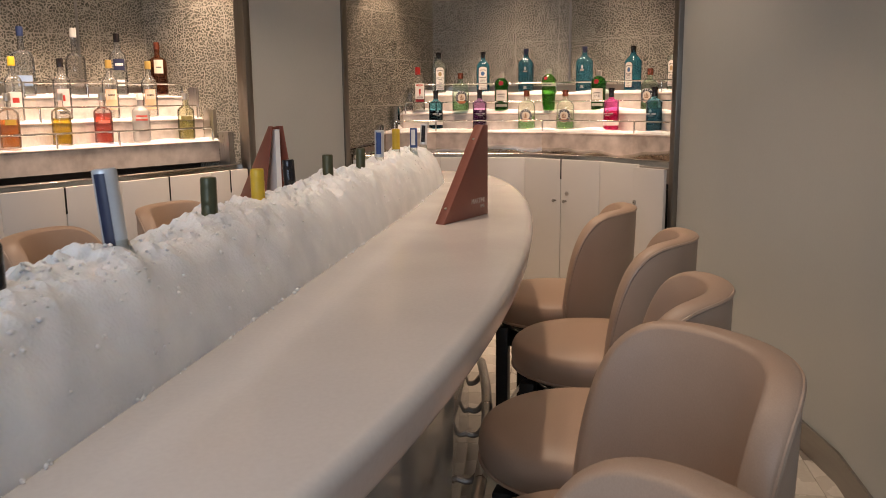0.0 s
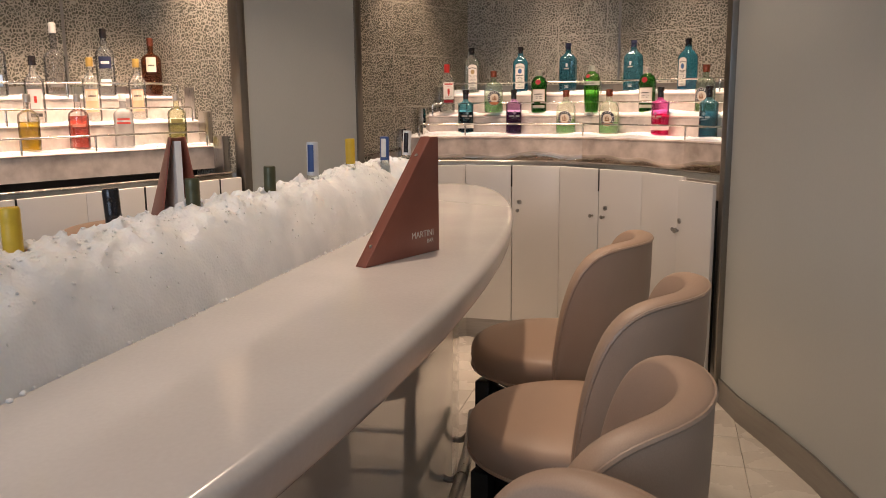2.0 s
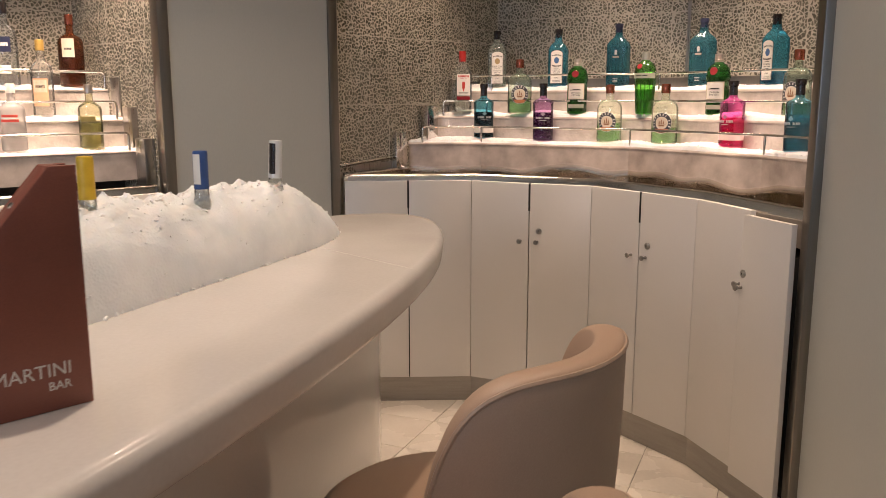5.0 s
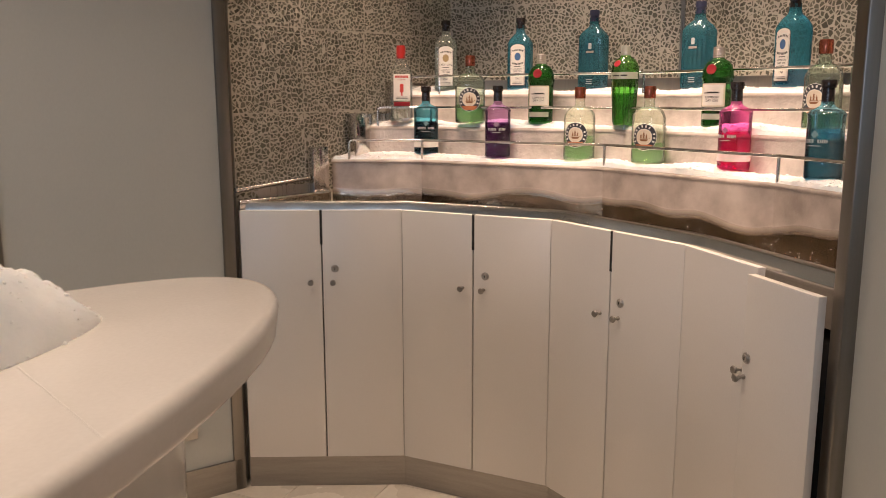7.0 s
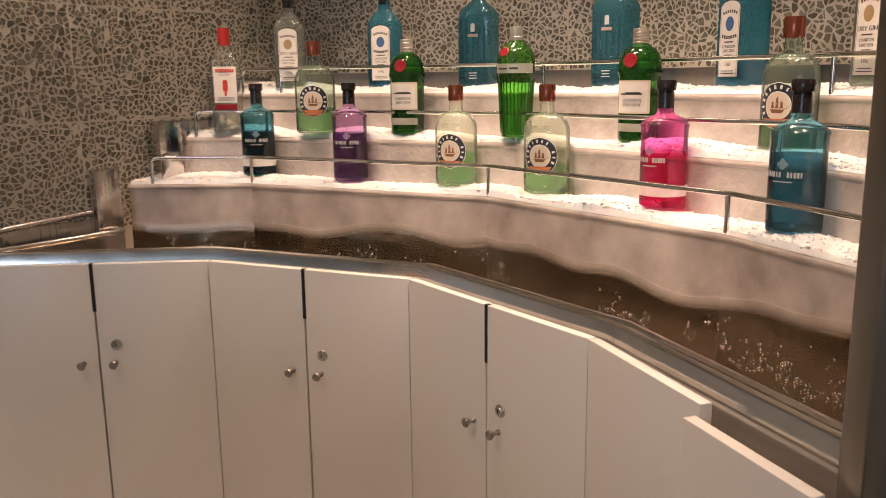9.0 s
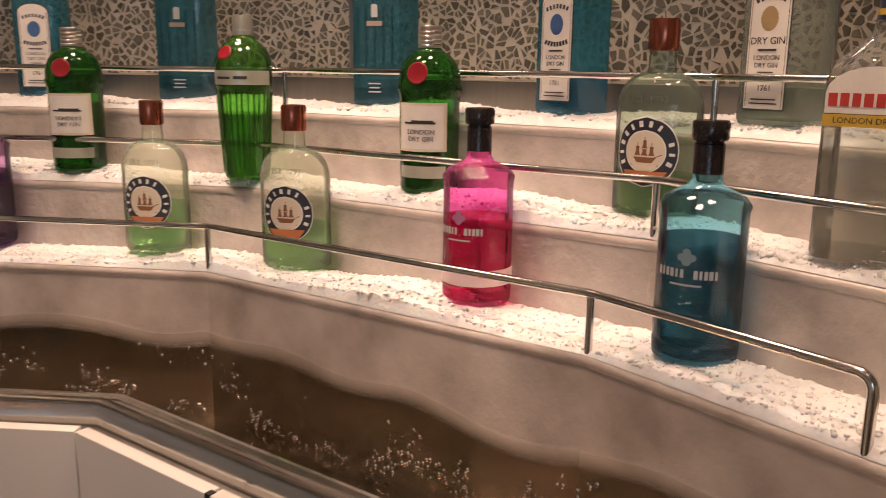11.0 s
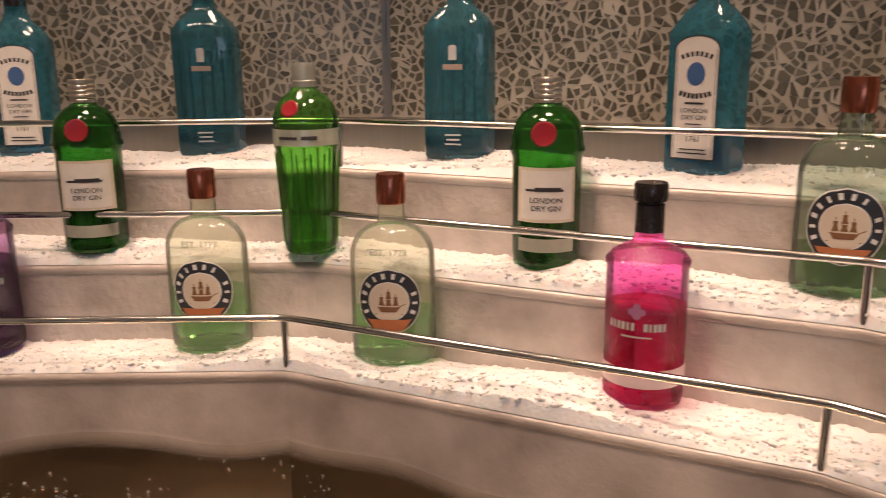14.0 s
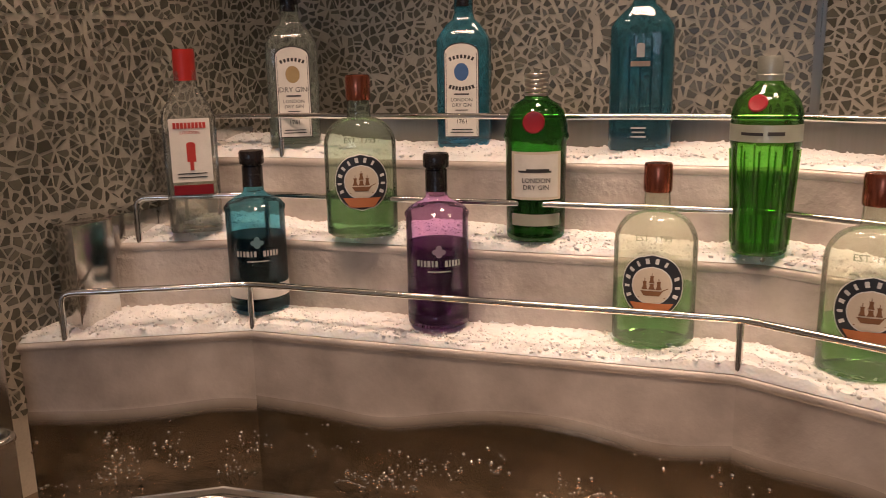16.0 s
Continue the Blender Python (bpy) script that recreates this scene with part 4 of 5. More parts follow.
def flask_gin(m, tint, tint_liquid, level, full=True, label=""):
    """Round-shouldered flattened flask with an oval ship label and copper foil."""
    g = glass("pale_green_glass", tint, 0.03, 0.2 if full else 0.12, 0.25, 35.0, 1.0 if full else 0.7)
    lq = glass("pale_green_gin", tint_liquid, 0.06, 0.06)
    prof = [(0.0, 0.0), (0.050, 0.0), (0.056, 0.005), (0.057, 0.012), (0.057, 0.142)]
    prof += [(0.057 - 0.038 * (1 - math.cos(t)), 0.142 + 0.045 * math.sin(t)) for t in (math.pi / 2 * i / 8 for i in range(1, 9))]
    prof += [(0.018, 0.196), (0.0168, 0.215), (0.0, 0.222)]
    cap = [(0.0, 0.214), (0.0185, 0.214), (0.0195, 0.217), (0.0195, 0.249), (0.018, 0.253), (0.0, 0.254)]
    b = bottle(label, m, prof, g, CAP_COPPER, cap, lq, level, 36, 1.0, 0.66)
    k = dict(sx=1.0, sy=0.66)
    patch(b, INK_WHITE, 0.057, 0.089, 0.0445, 0.1335, 0, **k, name="label_edge", lift=0.0005, shape=oval_f)
    patch(b, LABEL_NAVY, 0.057, 0.086, 0.046, 0.132, 0, **k, name="label", note="dark oval label", lift=0.0008, shape=oval_f)
    patch(b, INK_WHITE, 0.057, 0.055, 0.0625, 0.1165, 0, **k, name="label_ring", lift=0.0011, shape=oval_f)
    patch(b, LABEL_CREAM, 0.057, 0.052, 0.064, 0.115, 0, **k, name="label_middle", lift=0.0014, shape=oval_f)
    patch(b, LABEL_ORANGE, 0.057, 0.060, 0.050, 0.065, 0, **k, name="label_foot", note="orange strip", lift=0.0017, shape=lambda f: 0.62 + 0.38 * f)
    patch(b, SEPIA, 0.057, 0.030, 0.0755, 0.0825, 0, **k, name="ship_hull", lift=0.0018, n=6, shape=lambda f: 0.66 + 0.34 * f)
    for x, z0, z1, w in ((-0.0092, 0.0845, 0.0960, 0.0080), (0.0, 0.0845, 0.0925, 0.0095), (0.0, 0.0935, 0.1035, 0.0078), (0.0090, 0.0845, 0.0960, 0.0080)):
        patch(b, SEPIA, 0.057, w, z0, z1, x / 0.057, **k, name="ship_sail", lift=0.0018, n=4, shape=lambda f: 1.0 - 0.35 * f - 0.25 * math.sin(math.pi * f))
    printed(b, SEPIA, 0.057, [(0.0175, 0.0845, 0.010, 0.0011, 24), (-0.0092, 0.098, 0.0009, 0.005, 0), (0.0, 0.105, 0.0009, 0.005, 0), (0.009, 0.098, 0.0009, 0.005, 0), (0.0, 0.0725, 0.036, 0.0012, 0)], 1.0, 0.66, 0.0018)
    ring = []
    for i in range(12):
        if i == 8:
            continue
        t = 205 - i * 20.9
        px, pz = 0.0352 * math.cos(radians(t)), 0.0892 + 0.0350 * math.sin(radians(t))
        c, q = math.cos(radians(t - 90)), math.sin(radians(t - 90))
        ring.append((px, pz, (0.0046, 0.0036, 0.0052)[i % 3], 0.0076, t - 90))
    printed(b, INK_WHITE, 0.057, ring, 1.0, 0.66, 0.0013)
    letters("EST. 1793", 0.0125, glass("embossed_glass", (0.8, 0.86, 0.76), 0.05, 0.25), b, pose(0, 0, 0.150), 0.0006, 0.0535).scale = (1, 0.66, 1)
    return b


def shaker_gin(m, label):
    """Green cocktail-shaker bottle with a ribbed silver cap and red seal."""
    g = glass("deep_green_glass", (0.16, 0.50, 0.14), 0.02, 0.10)
    prof = [(0.0, 0.0), (0.040, 0.0), (0.044, 0.004), (0.045, 0.010), (0.0465, 0.145), (0.0475, 0.150), (0.050, 0.156), (0.050, 0.160), (0.0475, 0.165), (0.0475, 0.172), (0.046, 0.182), (0.041, 0.196), (0.032, 0.207), (0.021, 0.213), (0.0175, 0.217), (0.017, 0.224), (0.0, 0.224)]
    cap = [(0.0, 0.213), (0.018, 0.213)]
    for i in range(5):
        z = 0.215 + i * 0.0065
        cap += [(0.0182, z), (0.0168, z + 0.002), (0.0182, z + 0.0042)]
    cap += [(0.0182, 0.249), (0.017, 0.251), (0.0, 0.251)]
    b = bottle(label, m, prof, g, CAP_SILVER, cap, glass("green_gin", (0.35, 0.62, 0.3), 0.05, 0.1), 0.12)
    patch(b, LABEL_CREAM, 0.0462, 0.082, 0.066, 0.138, 0, name="label", note="cream paper label with dark border", lift=0.0008)
    patch(b, LABEL_WHITE, 0.0462, 0.070, 0.070, 0.134, 0, name="label_middle", lift=0.0012)
    patch(b, INK, 0.0462, 0.050, 0.107, 0.110, -0.05, name="print", lift=0.0016)
    patch(b, INK, 0.0462, 0.034, 0.110, 0.1125, 0.05, name="print", lift=0.0016)
    letters("LONDON", 0.0100, INK, b, pose(0, 0, 0.092), 0.0003, 0.0477)
    letters("DRY GIN", 0.0100, INK, b, pose(0, 0, 0.0815), 0.0003, 0.0477)
    patch(b, plain("grey_label", (0.33, 0.33, 0.27), 0.5), 0.0455, 0.080, 0.026, 0.044, 0, name="lower_label", note="grey lower label", lift=0.0008)
    s = part("seal", lathe([(0.0, 0.0), (0.0155, 0.0), (0.0165, 0.0015), (0.015, 0.003), (0.012, 0.0025), (0.0, 0.0025)], 22), LABEL_RED, b, "red wax seal")
    s.matrix_basis = pose(-0.004, -0.0478, 0.181, 78, 0, -5)
    return b


def tall_shaker(m, label):
    """Taller fluted green bottle with a silver band."""
    g = glass("bright_green_glass", (0.36, 0.70, 0.24), 0.02, 0.10)
    prof = [(0.0, 0.0), (0.034, 0.0), (0.0375, 0.004), (0.038, 0.01), (0.0455, 0.150), (0.047, 0.154), (0.047, 0.186), (0.0478, 0.190), (0.046, 0.200), (0.041, 0.213), (0.032, 0.224), (0.021, 0.232), (0.0172, 0.238), (0.0165, 0.246), (0.0, 0.246)]
    cap = [(0.0, 0.238), (0.0176, 0.238), (0.0176, 0.246), (0.0168, 0.247), (0.0168, 0.267), (0.0155, 0.271), (0.0, 0.271)]
    b = bottle(label, m, prof, g, plain("grey_cap", (0.30, 0.31, 0.27), 0.35, 0.5), cap, glass("bright_gin", (0.5, 0.8, 0.4), 0.05, 0.1), 0.11)
    for i in range(14):
        a = 2 * math.pi * i / 14
        part("flute", tube([(0.0383 * math.sin(a), -0.0383 * math.cos(a), 0.012), (0.0458 * math.sin(a), -0.0458 * math.cos(a), 0.146)], 0.0015, 6), g, b)
    patch(b, plain("silver_band", (0.40, 0.42, 0.34), 0.35, 0.4), 0.047, 0.150, 0.158, 0.181, 0, name="band", note="silver printed band", lift=0.0008, n=30)
    patch(b, INK, 0.047, 0.030, 0.167, 0.171, -0.25, name="print", lift=0.0012)
    patch(b, INK, 0.047, 0.022, 0.167, 0.172, 0.42, name="print", lift=0.0012)
    s = part("seal", lathe([(0.0, 0.0), (0.012, 0.0), (0.013, 0.0015), (0.011, 0.003), (0.0, 0.0022)], 20), LABEL_RED, b, "red wax seal")
    s.matrix_basis = pose(-0.006, -0.0440, 0.209, 62, 0, -8)
    return b


def square_gin(m, tint, label, star=False, print_mat=None):
    """Square-shouldered bottle with an arched white label, or a plain blue one."""
    g = glass(label.split()[0] + "_square_glass", tint, 0.03, 0.30, 0.5)
    w = 0.0495 if star else 0.0455
    top = 0.196 if star else 0.183
    prof = [(0.0, 0.0), (w * 0.94, 0.0), (w, 0.006), (w, top - 0.012), (w * 0.985, top), (w * 0.80, top + 0.014), (0.028, top + 0.026), (0.019, top + 0.034), (0.0155, top + 0.045), (0.0155, top + 0.066), (0.0, top + 0.066)]
    cap = [(0.0, top + 0.055), (0.0168, top + 0.055), (0.0165, top + 0.058), (0.016, top + 0.074), (0.0185, top + 0.077), (0.0185, top + 0.092), (0.017, top + 0.095), (0.0, top + 0.095)]
    lq = glass(label.split()[0] + "_square_gin", tuple(min(1, c * 1.05) for c in tint), 0.06, 0.05)
    b = bottle(label, m, prof, g, CAP_NAVY if star else CAP_BLACK, cap, lq, 0.05 if not star else 0.03, 40, 1.0, 0.82, 7.0)
    y = w * 0.82
    if star:
        for i in range(5):
            x = -0.034 + i * 0.017
            part("ridge", tube([(x, -y + 0.0005, 0.05), (x, -y + 0.0005, 0.165)], 0.002, 6), g, b)
        flat(b, PRINT, y + 0.001, 0.0, 0.148, 0.170, 0.012, "emblem", "", True)
        flat(b, plain("bronze_print", (0.30, 0.24, 0.2), 0.5), y + 0.001, 0.0, 0.134, 0.142, 0.030, "print")
        for i in range(3):
            flat(b, PRINT, y + 0.001, 0.0, 0.036 - i * 0.007, 0.0385 - i * 0.007, 0.024 - 0.004 * (i % 2), "print")
    else:
        flat(b, INK, y + 0.0002, 0.0, 0.018, 0.178, 0.060, "label", "dark label border", True)
        flat(b, LABEL_WHITE, y + 0.0009, 0.0, 0.020, 0.176, 0.057, "label_middle", "white arched paper label", True)
        f = y + 0.0016
        printed(b, INK, 1.0, [(-0.019 + 0.0064 * i, 0.1505 + 0.0042 * math.cos((i - 3) * 0.5), 0.0040, 0.0062, -(i - 3) * 9) for i in range(7)], 1.0, f, 0.0002)
        disc = bmesh.new()
        for w, hh, out in ((0.0125, 0.0150, 0.0001), (0.0085, 0.0110, 0.0005)):
            disc.faces.new([disc.verts.new((w * math.cos(t), -f - out, 0.129 + hh * math.sin(t))) for t in (2 * math.pi * i / 18 for i in range(18))])
        part("emblem", disc, print_mat, b)
        rim = bmesh.new()
        for x in (-0.0262, 0.0262):
            rim.faces.new([rim.verts.new((x + dx, -f, z)) for dx, z in ((-0.0004, 0.022), (0.0004, 0.022), (0.0004, 0.160), (-0.0004, 0.160))])
        part("label_line", rim, INK, b)
        if print_mat is INK_BLUE:
            printed(b, INK, 1.0, [(-0.0195 + 0.0056 * i, 0.1045 - 0.0035 * math.cos((i - 3.5) * 0.42), 0.0042, 0.0066, (i - 3.5) * 7) for i in range(8)], 1.0, f, 0.0002)
        else:
            letters("DRY GIN", 0.0125, INK, b, pose(0, -f, 0.0985, 90), 0.0003)
        flat(b, INK, f, 0.0, 0.0905, 0.0930, 0.026, "print")
        letters("LONDON", 0.0085, INK, b, pose(0, -f, 0.0795, 90), 0.0003)
        letters("DRY GIN", 0.0085, INK, b, pose(0, -f, 0.0705, 90), 0.0003)
        for z, wd in ((0.064, 0.022), (0.058, 0.030), (0.031, 0.036), (0.026, 0.040)):
            flat(b, INK, f, 0.0, z, z + 0.0016, wd, "print")
        letters("1761", 0.0105, INK, b, pose(0, -f, 0.042, 90), 0.0003)
    return b


def tall_square(m, label, cap_mat, height, w, group, level=0.1):
    """Tall clear squarish bottle with a screw cap and paper label."""
    k = height / 0.296
    prof = [(0.0, 0.0), (w * 0.95, 0.0), (w, 0.006), (w, 0.185 * k), (w * 0.96, 0.195 * k), (w * 0.75, 0.212 * k), (0.024, 0.226 * k), (0.0185, 0.236 * k), (0.0165, 0.262 * k), (0.0, 0.262 * k)]
    cap = [(0.0, 0.246 * k), (0.0185, 0.246 * k), (0.0178, 0.250 * k), (0.0178, 0.288 * k), (0.0165, height), (0.0, height)]
    return bottle(label, m, prof, CLEAR, cap_mat, cap, SPIRIT, level, 36, 1.0, 0.85, 5.0, group)


def at(x, y, z, turn=0.0):
    """A pose on the right display; turn is the way its label faces."""
    return pose(x, y, z, 0, 0, turn)


Z1, Z2, Z3 = 1.190, 1.312, 1.436
PRINT_BARS = ((-0.018, 0.034), (0.021, 0.026))
round_gin(at(0.136, 3.909, Z1, 2), (0.34, 0.67, 0.76), (0.07, 0.13, 0.20), 0.128, PRINT_BARS, LABEL_WHITE, "teal round gin bottle with black stopper, half full on crushed ice")
round_gin(at(0.407, 3.770, Z1, -8), (0.84, 0.62, 0.86), (0.40, 0.18, 0.46), 0.128, PRINT_BARS, None, "purple round gin bottle with black stopper, half full on crushed ice")
flask_gin(at(0.687, 3.614, Z1, -30), (0.97, 0.99, 0.90), (0.62, 0.92, 0.58), 0.085, True, "pale green flask gin bottle with oval ship label and copper foil")
flask_gin(at(0.889, 3.434, Z1, -35), (0.97, 0.99, 0.90), (0.62, 0.92, 0.58), 0.07, True, "pale green flask gin bottle with worn oval label and copper foil")
round_gin(at(1.082, 3.156, Z1, -55), (1.0, 0.40, 0.76), (0.92, 0.14, 0.42), 0.118, PRINT_BARS, plain("pink_band", (0.72, 0.55, 0.55), 0.5), "pink embossed gin bottle with black stopper, half full on crushed ice", 0.8)
round_gin(at(1.224, 2.868, Z1, -56), (0.48, 0.79, 0.89), (0.32, 0.53, 0.61), 0.136, PRINT_BARS, None, "blue round gin bottle with black stopper, half full on crushed ice")

red_cap_bottle = tall_square(at(0.035, 4.008, Z2, 6), "tall clear gin bottle with red cap and white label", CAP_RED, 0.298, 0.043, "gin bottles on the ice display")
yb = 0.043 * 0.85
flat(red_cap_bottle, LABEL_WHITE, yb + 0.0004, 0.0, 0.085, 0.188, 0.064, "label", "white paper label")
flat(red_cap_bottle, LABEL_RED, yb + 0.0006, 0.0, 0.064, 0.080, 0.062, "lower_label", "red lower label")
for i in range(9):
    flat(red_cap_bottle, INK_RED, yb + 0.0012, -0.0232 + i * 0.0058, 0.172, 0.1815, 0.0046, "print")
letters("LONDON", 0.007, INK_RED, red_cap_bottle, pose(0, -yb - 0.0012, 0.163, 90), 0.0003)
flat(red_cap_bottle, INK_RED, yb + 0.0012, 0.0, 0.118, 0.150, 0.014, "emblem", "plain red emblem", True)
flat(red_cap_bottle, INK_RED, yb + 0.0012, 0.0, 0.104, 0.119, 0.006, "emblem_foot")
for zz in (0.098, 0.092):
    flat(red_cap_bottle, INK, yb + 0.0012, 0.0, zz, zz + 0.0016, 0.046, "print")

flask_gin(at(0.306, 3.885, Z2, -5), (0.80, 0.88, 0.78), (0.62, 0.86, 0.60), 0.07, False, "green flask gin bottle with oval ship label, nearly empty")
shaker_gin(at(0.566, 3.785, Z2, -17), "green shaker-shaped gin bottle with ribbed silver cap and red seal")
tall_shaker(at(0.839, 3.605, Z2, -40), "tall fluted green gin bottle with silver band and red seal")
shaker_gin(at(1.084, 3.357, Z2, -37), "green shaker-shaped gin bottle with ribbed silver cap and red seal")
flask_gin(at(1.288, 3.053, Z2, -58), (0.76, 0.84, 0.76), (0.62, 0.82, 0.58), 0.06, False, "grey-green flask gin bottle with torn oval label, nearly empty")

navy_cap_bottle = tall_square(at(1.369, 2.78, Z2, -63), "clear embossed gin bottle with navy cap and white label", CAP_NAVY, 0.290, 0.054, "gin bottles on the ice display", 0.16)
yg = 0.054 * 0.85
flat(navy_cap_bottle, LABEL_WHITE, yg + 0.0004, 0.0, 0.150, 0.196, 0.092, "label", "white arched label", True)
flat(navy_cap_bottle, LABEL_GOLD, yg + 0.0006, 0.0, 0.137, 0.149, 0.094, "band", "ochre label band")
for i, wide in enumerate((0.010, 0.0095, 0.009, 0.010, 0.0095, 0.0095, 0.003, 0.008)):
    flat(navy_cap_bottle, INK_RED, yg + 0.0012, -0.0385 + i * 0.0112, 0.157, 0.170, wide * 0.86, "print")
letters("LONDON DRY GIN", 0.0085, INK, navy_cap_bottle, pose(0, -yg - 0.0012, 0.1405, 90), 0.0003)
part("cap_ring", lathe([(0.0183, 0.246), (0.0190, 0.246), (0.0190, 0.252), (0.0183, 0.252)], 24), LABEL_GOLD, navy_cap_bottle)
part("cap_top_ring", lathe([(0.0180, 0.281), (0.0188, 0.281), (0.0188, 0.287), (0.0180, 0.287)], 24), LABEL_GOLD, navy_cap_bottle)

GOLDPRINT = plain("gold_print", (0.35, 0.25, 0.12), 0.5)
square_gin(at(0.211, 4.120, Z3, -1), (0.84, 0.90, 0.84), "clear square gin bottle with arched white label", False, GOLDPRINT)
square_gin(at(0.505, 4.012, Z3, -20), (0.22, 0.66, 0.82), "blue square gin bottle with arched white label", False, INK_BLUE)
square_gin(at(0.768, 3.858, Z3, -29), (0.20, 0.56, 0.68), "dark blue ridged square gin bottle, empty", True)
square_gin(at(1.084, 3.585, Z3, -46), (0.20, 0.56, 0.68), "dark blue ridged square gin bottle, empty", True)
square_gin(at(1.279, 3.268, Z3, -70), (0.22, 0.66, 0.82), "blue square gin bottle with arched white label", False, INK_BLUE)
square_gin(at(1.428, 2.992, Z3, -78), (0.84, 0.90, 0.84), "clear square gin bottle with arched white label", False, GOLDPRINT)

# vodka bottles on the left display
VG = "vodka bottles on the ice display"


def vodka(x, y, z, h, r, label, tint, cap_mat, note=(), liquid=None, level=0.09, neck=0.30, haze=0.12):
    m = pose(x, y, z, 0, 0, math.degrees(math.atan2(y + 0.4, x + 1.2)) - 90 + 4)
    sh = h * (1 - neck)
    prof = [(0.0, 0.0), (r * 0.93, 0.0), (r, 0.005), (r, sh * 0.86), (r * 0.93, sh * 0.93), (r * 0.7, sh * 0.985), (0.017, sh * 1.04), (0.0145, sh * 1.1), (0.014, h * 0.93), (0.0, h * 0.93)]
    cap = [(0.0, h * 0.86), (0.0165, h * 0.86), (0.0165, h * 0.99), (0.015, h), (0.0, h)]
    b = bottle(label, m, prof, glass("vodka_glass", tint, 0.03, haze), cap_mat, cap, liquid, level, 28, group=VG)
    for mat, w, z0, z1 in note:
        patch(b, mat, r, w, z0 * h, z1 * h, 0, name="label")
    return b


PEACH = plain("peach_label", (0.66, 0.40, 0.24), 0.55)
PINKISH = plain("pale_pink_label", (0.72, 0.56, 0.52), 0.55)
WHITECAP = plain("white_cap", (0.66, 0.64, 0.6), 0.4)
LQ_ORANGE, LQ_YELLOW, LQ_RED = glass("orange_liquid", (1.0, 0.55, 0.06), 0.06, 0.3), glass("yellow_liquid", (1.0, 0.82, 0.02), 0.06, 0.3), glass("red_liquid", (1.0, 0.32, 0.20), 0.06, 0.3)
vodka(-2.220, 2.551, Z1, 0.25, 0.045, "clear vodka bottle with orange liquid, half full", (0.98, 0.97, 0.94), CAP_SILVER, ((LABEL_GOLD, 0.05, 0.42, 0.52),), LQ_ORANGE, 0.13)
vodka(-2.026, 2.718, Z1, 0.25, 0.045, "clear vodka bottle with yellow liquid, half full", (0.98, 0.97, 0.93), CAP_SILVER, (), LQ_YELLOW, 0.13)
vodka(-1.856, 2.867, Z1, 0.25, 0.045, "clear vodka bottle with red liquid, half full", (0.98, 0.95, 0.93), CAP_SILVER, ((plain("coral_print", (0.6, 0.2, 0.14), 0.5), 0.06, 0.40, 0.46),), LQ_RED, 0.15)
vodka(-1.687, 3.004, Z1, 0.25, 0.045, "frosted white vodka bottle with red print", (0.96, 0.95, 0.94), WHITECAP, ((INK_RED, 0.060, 0.50, 0.54), (INK_RED, 0.066, 0.43, 0.47)), haze=0.45)
vodka(-1.4677, 3.182, Z1, 0.25, 0.045, "clear vodka bottle with pale yellow contents", (0.90, 0.90, 0.74), CAP_SILVER, ((plain("olive_print", (0.2, 0.17, 0.05), 0.5), 0.062, 0.42, 0.50),), glass("pale_yellow_liquid", (0.92, 0.9, 0.6), 0.06, 0.2), 0.10)
vodka(-2.224, 2.713, Z2, 0.30, 0.040, "clear vodka bottle with yellow cap and white label", (0.97, 0.97, 0.95), plain("yellow_cap", (0.62, 0.42, 0.03), 0.4), ((LABEL_WHITE, 0.06, 0.18, 0.45), (INK_RED, 0.03, 0.28, 0.36)))
vodka(-2.0386, 2.873, Z2, 0.30, 0.042, "clear vodka bottle with black cap and pink-white label", (0.97, 0.97, 0.96), CAP_BLACK, ((PINKISH, 0.062, 0.2, 0.5), (INK_RED, 0.012, 0.3, 0.4), (INK, 0.05, 0.09, 0.14)))
vodka(-1.8346, 3.0454, Z2, 0.30, 0.041, "clear vodka bottle with gold cap and peach label", (0.97, 0.97, 0.95), plain("gold_cap", (0.45, 0.30, 0.08), 0.35, 0.5), ((PEACH, 0.060, 0.14, 0.5), (LABEL_CREAM, 0.05, 0.32, 0.48), (INK, 0.034, 0.38, 0.41)))
vodka(-1.6524, 3.1935, Z2, 0.30, 0.041, "clear vodka bottle with gold cap and peach label", (0.97, 0.97, 0.95), plain("gold_cap", (0.45, 0.30, 0.08), 0.35, 0.5), ((PEACH, 0.060, 0.14, 0.5), (LABEL_CREAM, 0.05, 0.32, 0.48), (INK, 0.034, 0.38, 0.41)))
vodka(-2.2137, 2.893, Z3, 0.33, 0.055, "frosted clear vodka bottle with blue cap and blue landscape label", (0.82, 0.84, 0.84), plain("blue_cap", (0.03, 0.05, 0.13), 0.4), ((plain("blue_label", (0.25, 0.36, 0.55), 0.5), 0.07, 0.12, 0.28),), None, 0, 0.36)
vodka(-1.9996, 3.0789, Z3, 0.34, 0.050, "tall frosted white vodka bottle with grey print", (0.78, 0.77, 0.75), WHITECAP, ((plain("grey_print", (0.18, 0.17, 0.16), 0.5), 0.06, 0.12, 0.18),), None, 0, 0.40)
vodka(-1.8078, 3.2348, Z3, 0.325, 0.045, "clear vodka bottle with dark cap and navy label", (0.86, 0.88, 0.88), CAP_BLACK, ((CAP_NAVY, 0.06, 0.40, 0.58), (INK_WHITE, 0.04, 0.47, 0.51), (LABEL_WHITE, 0.05, 0.14, 0.24)))
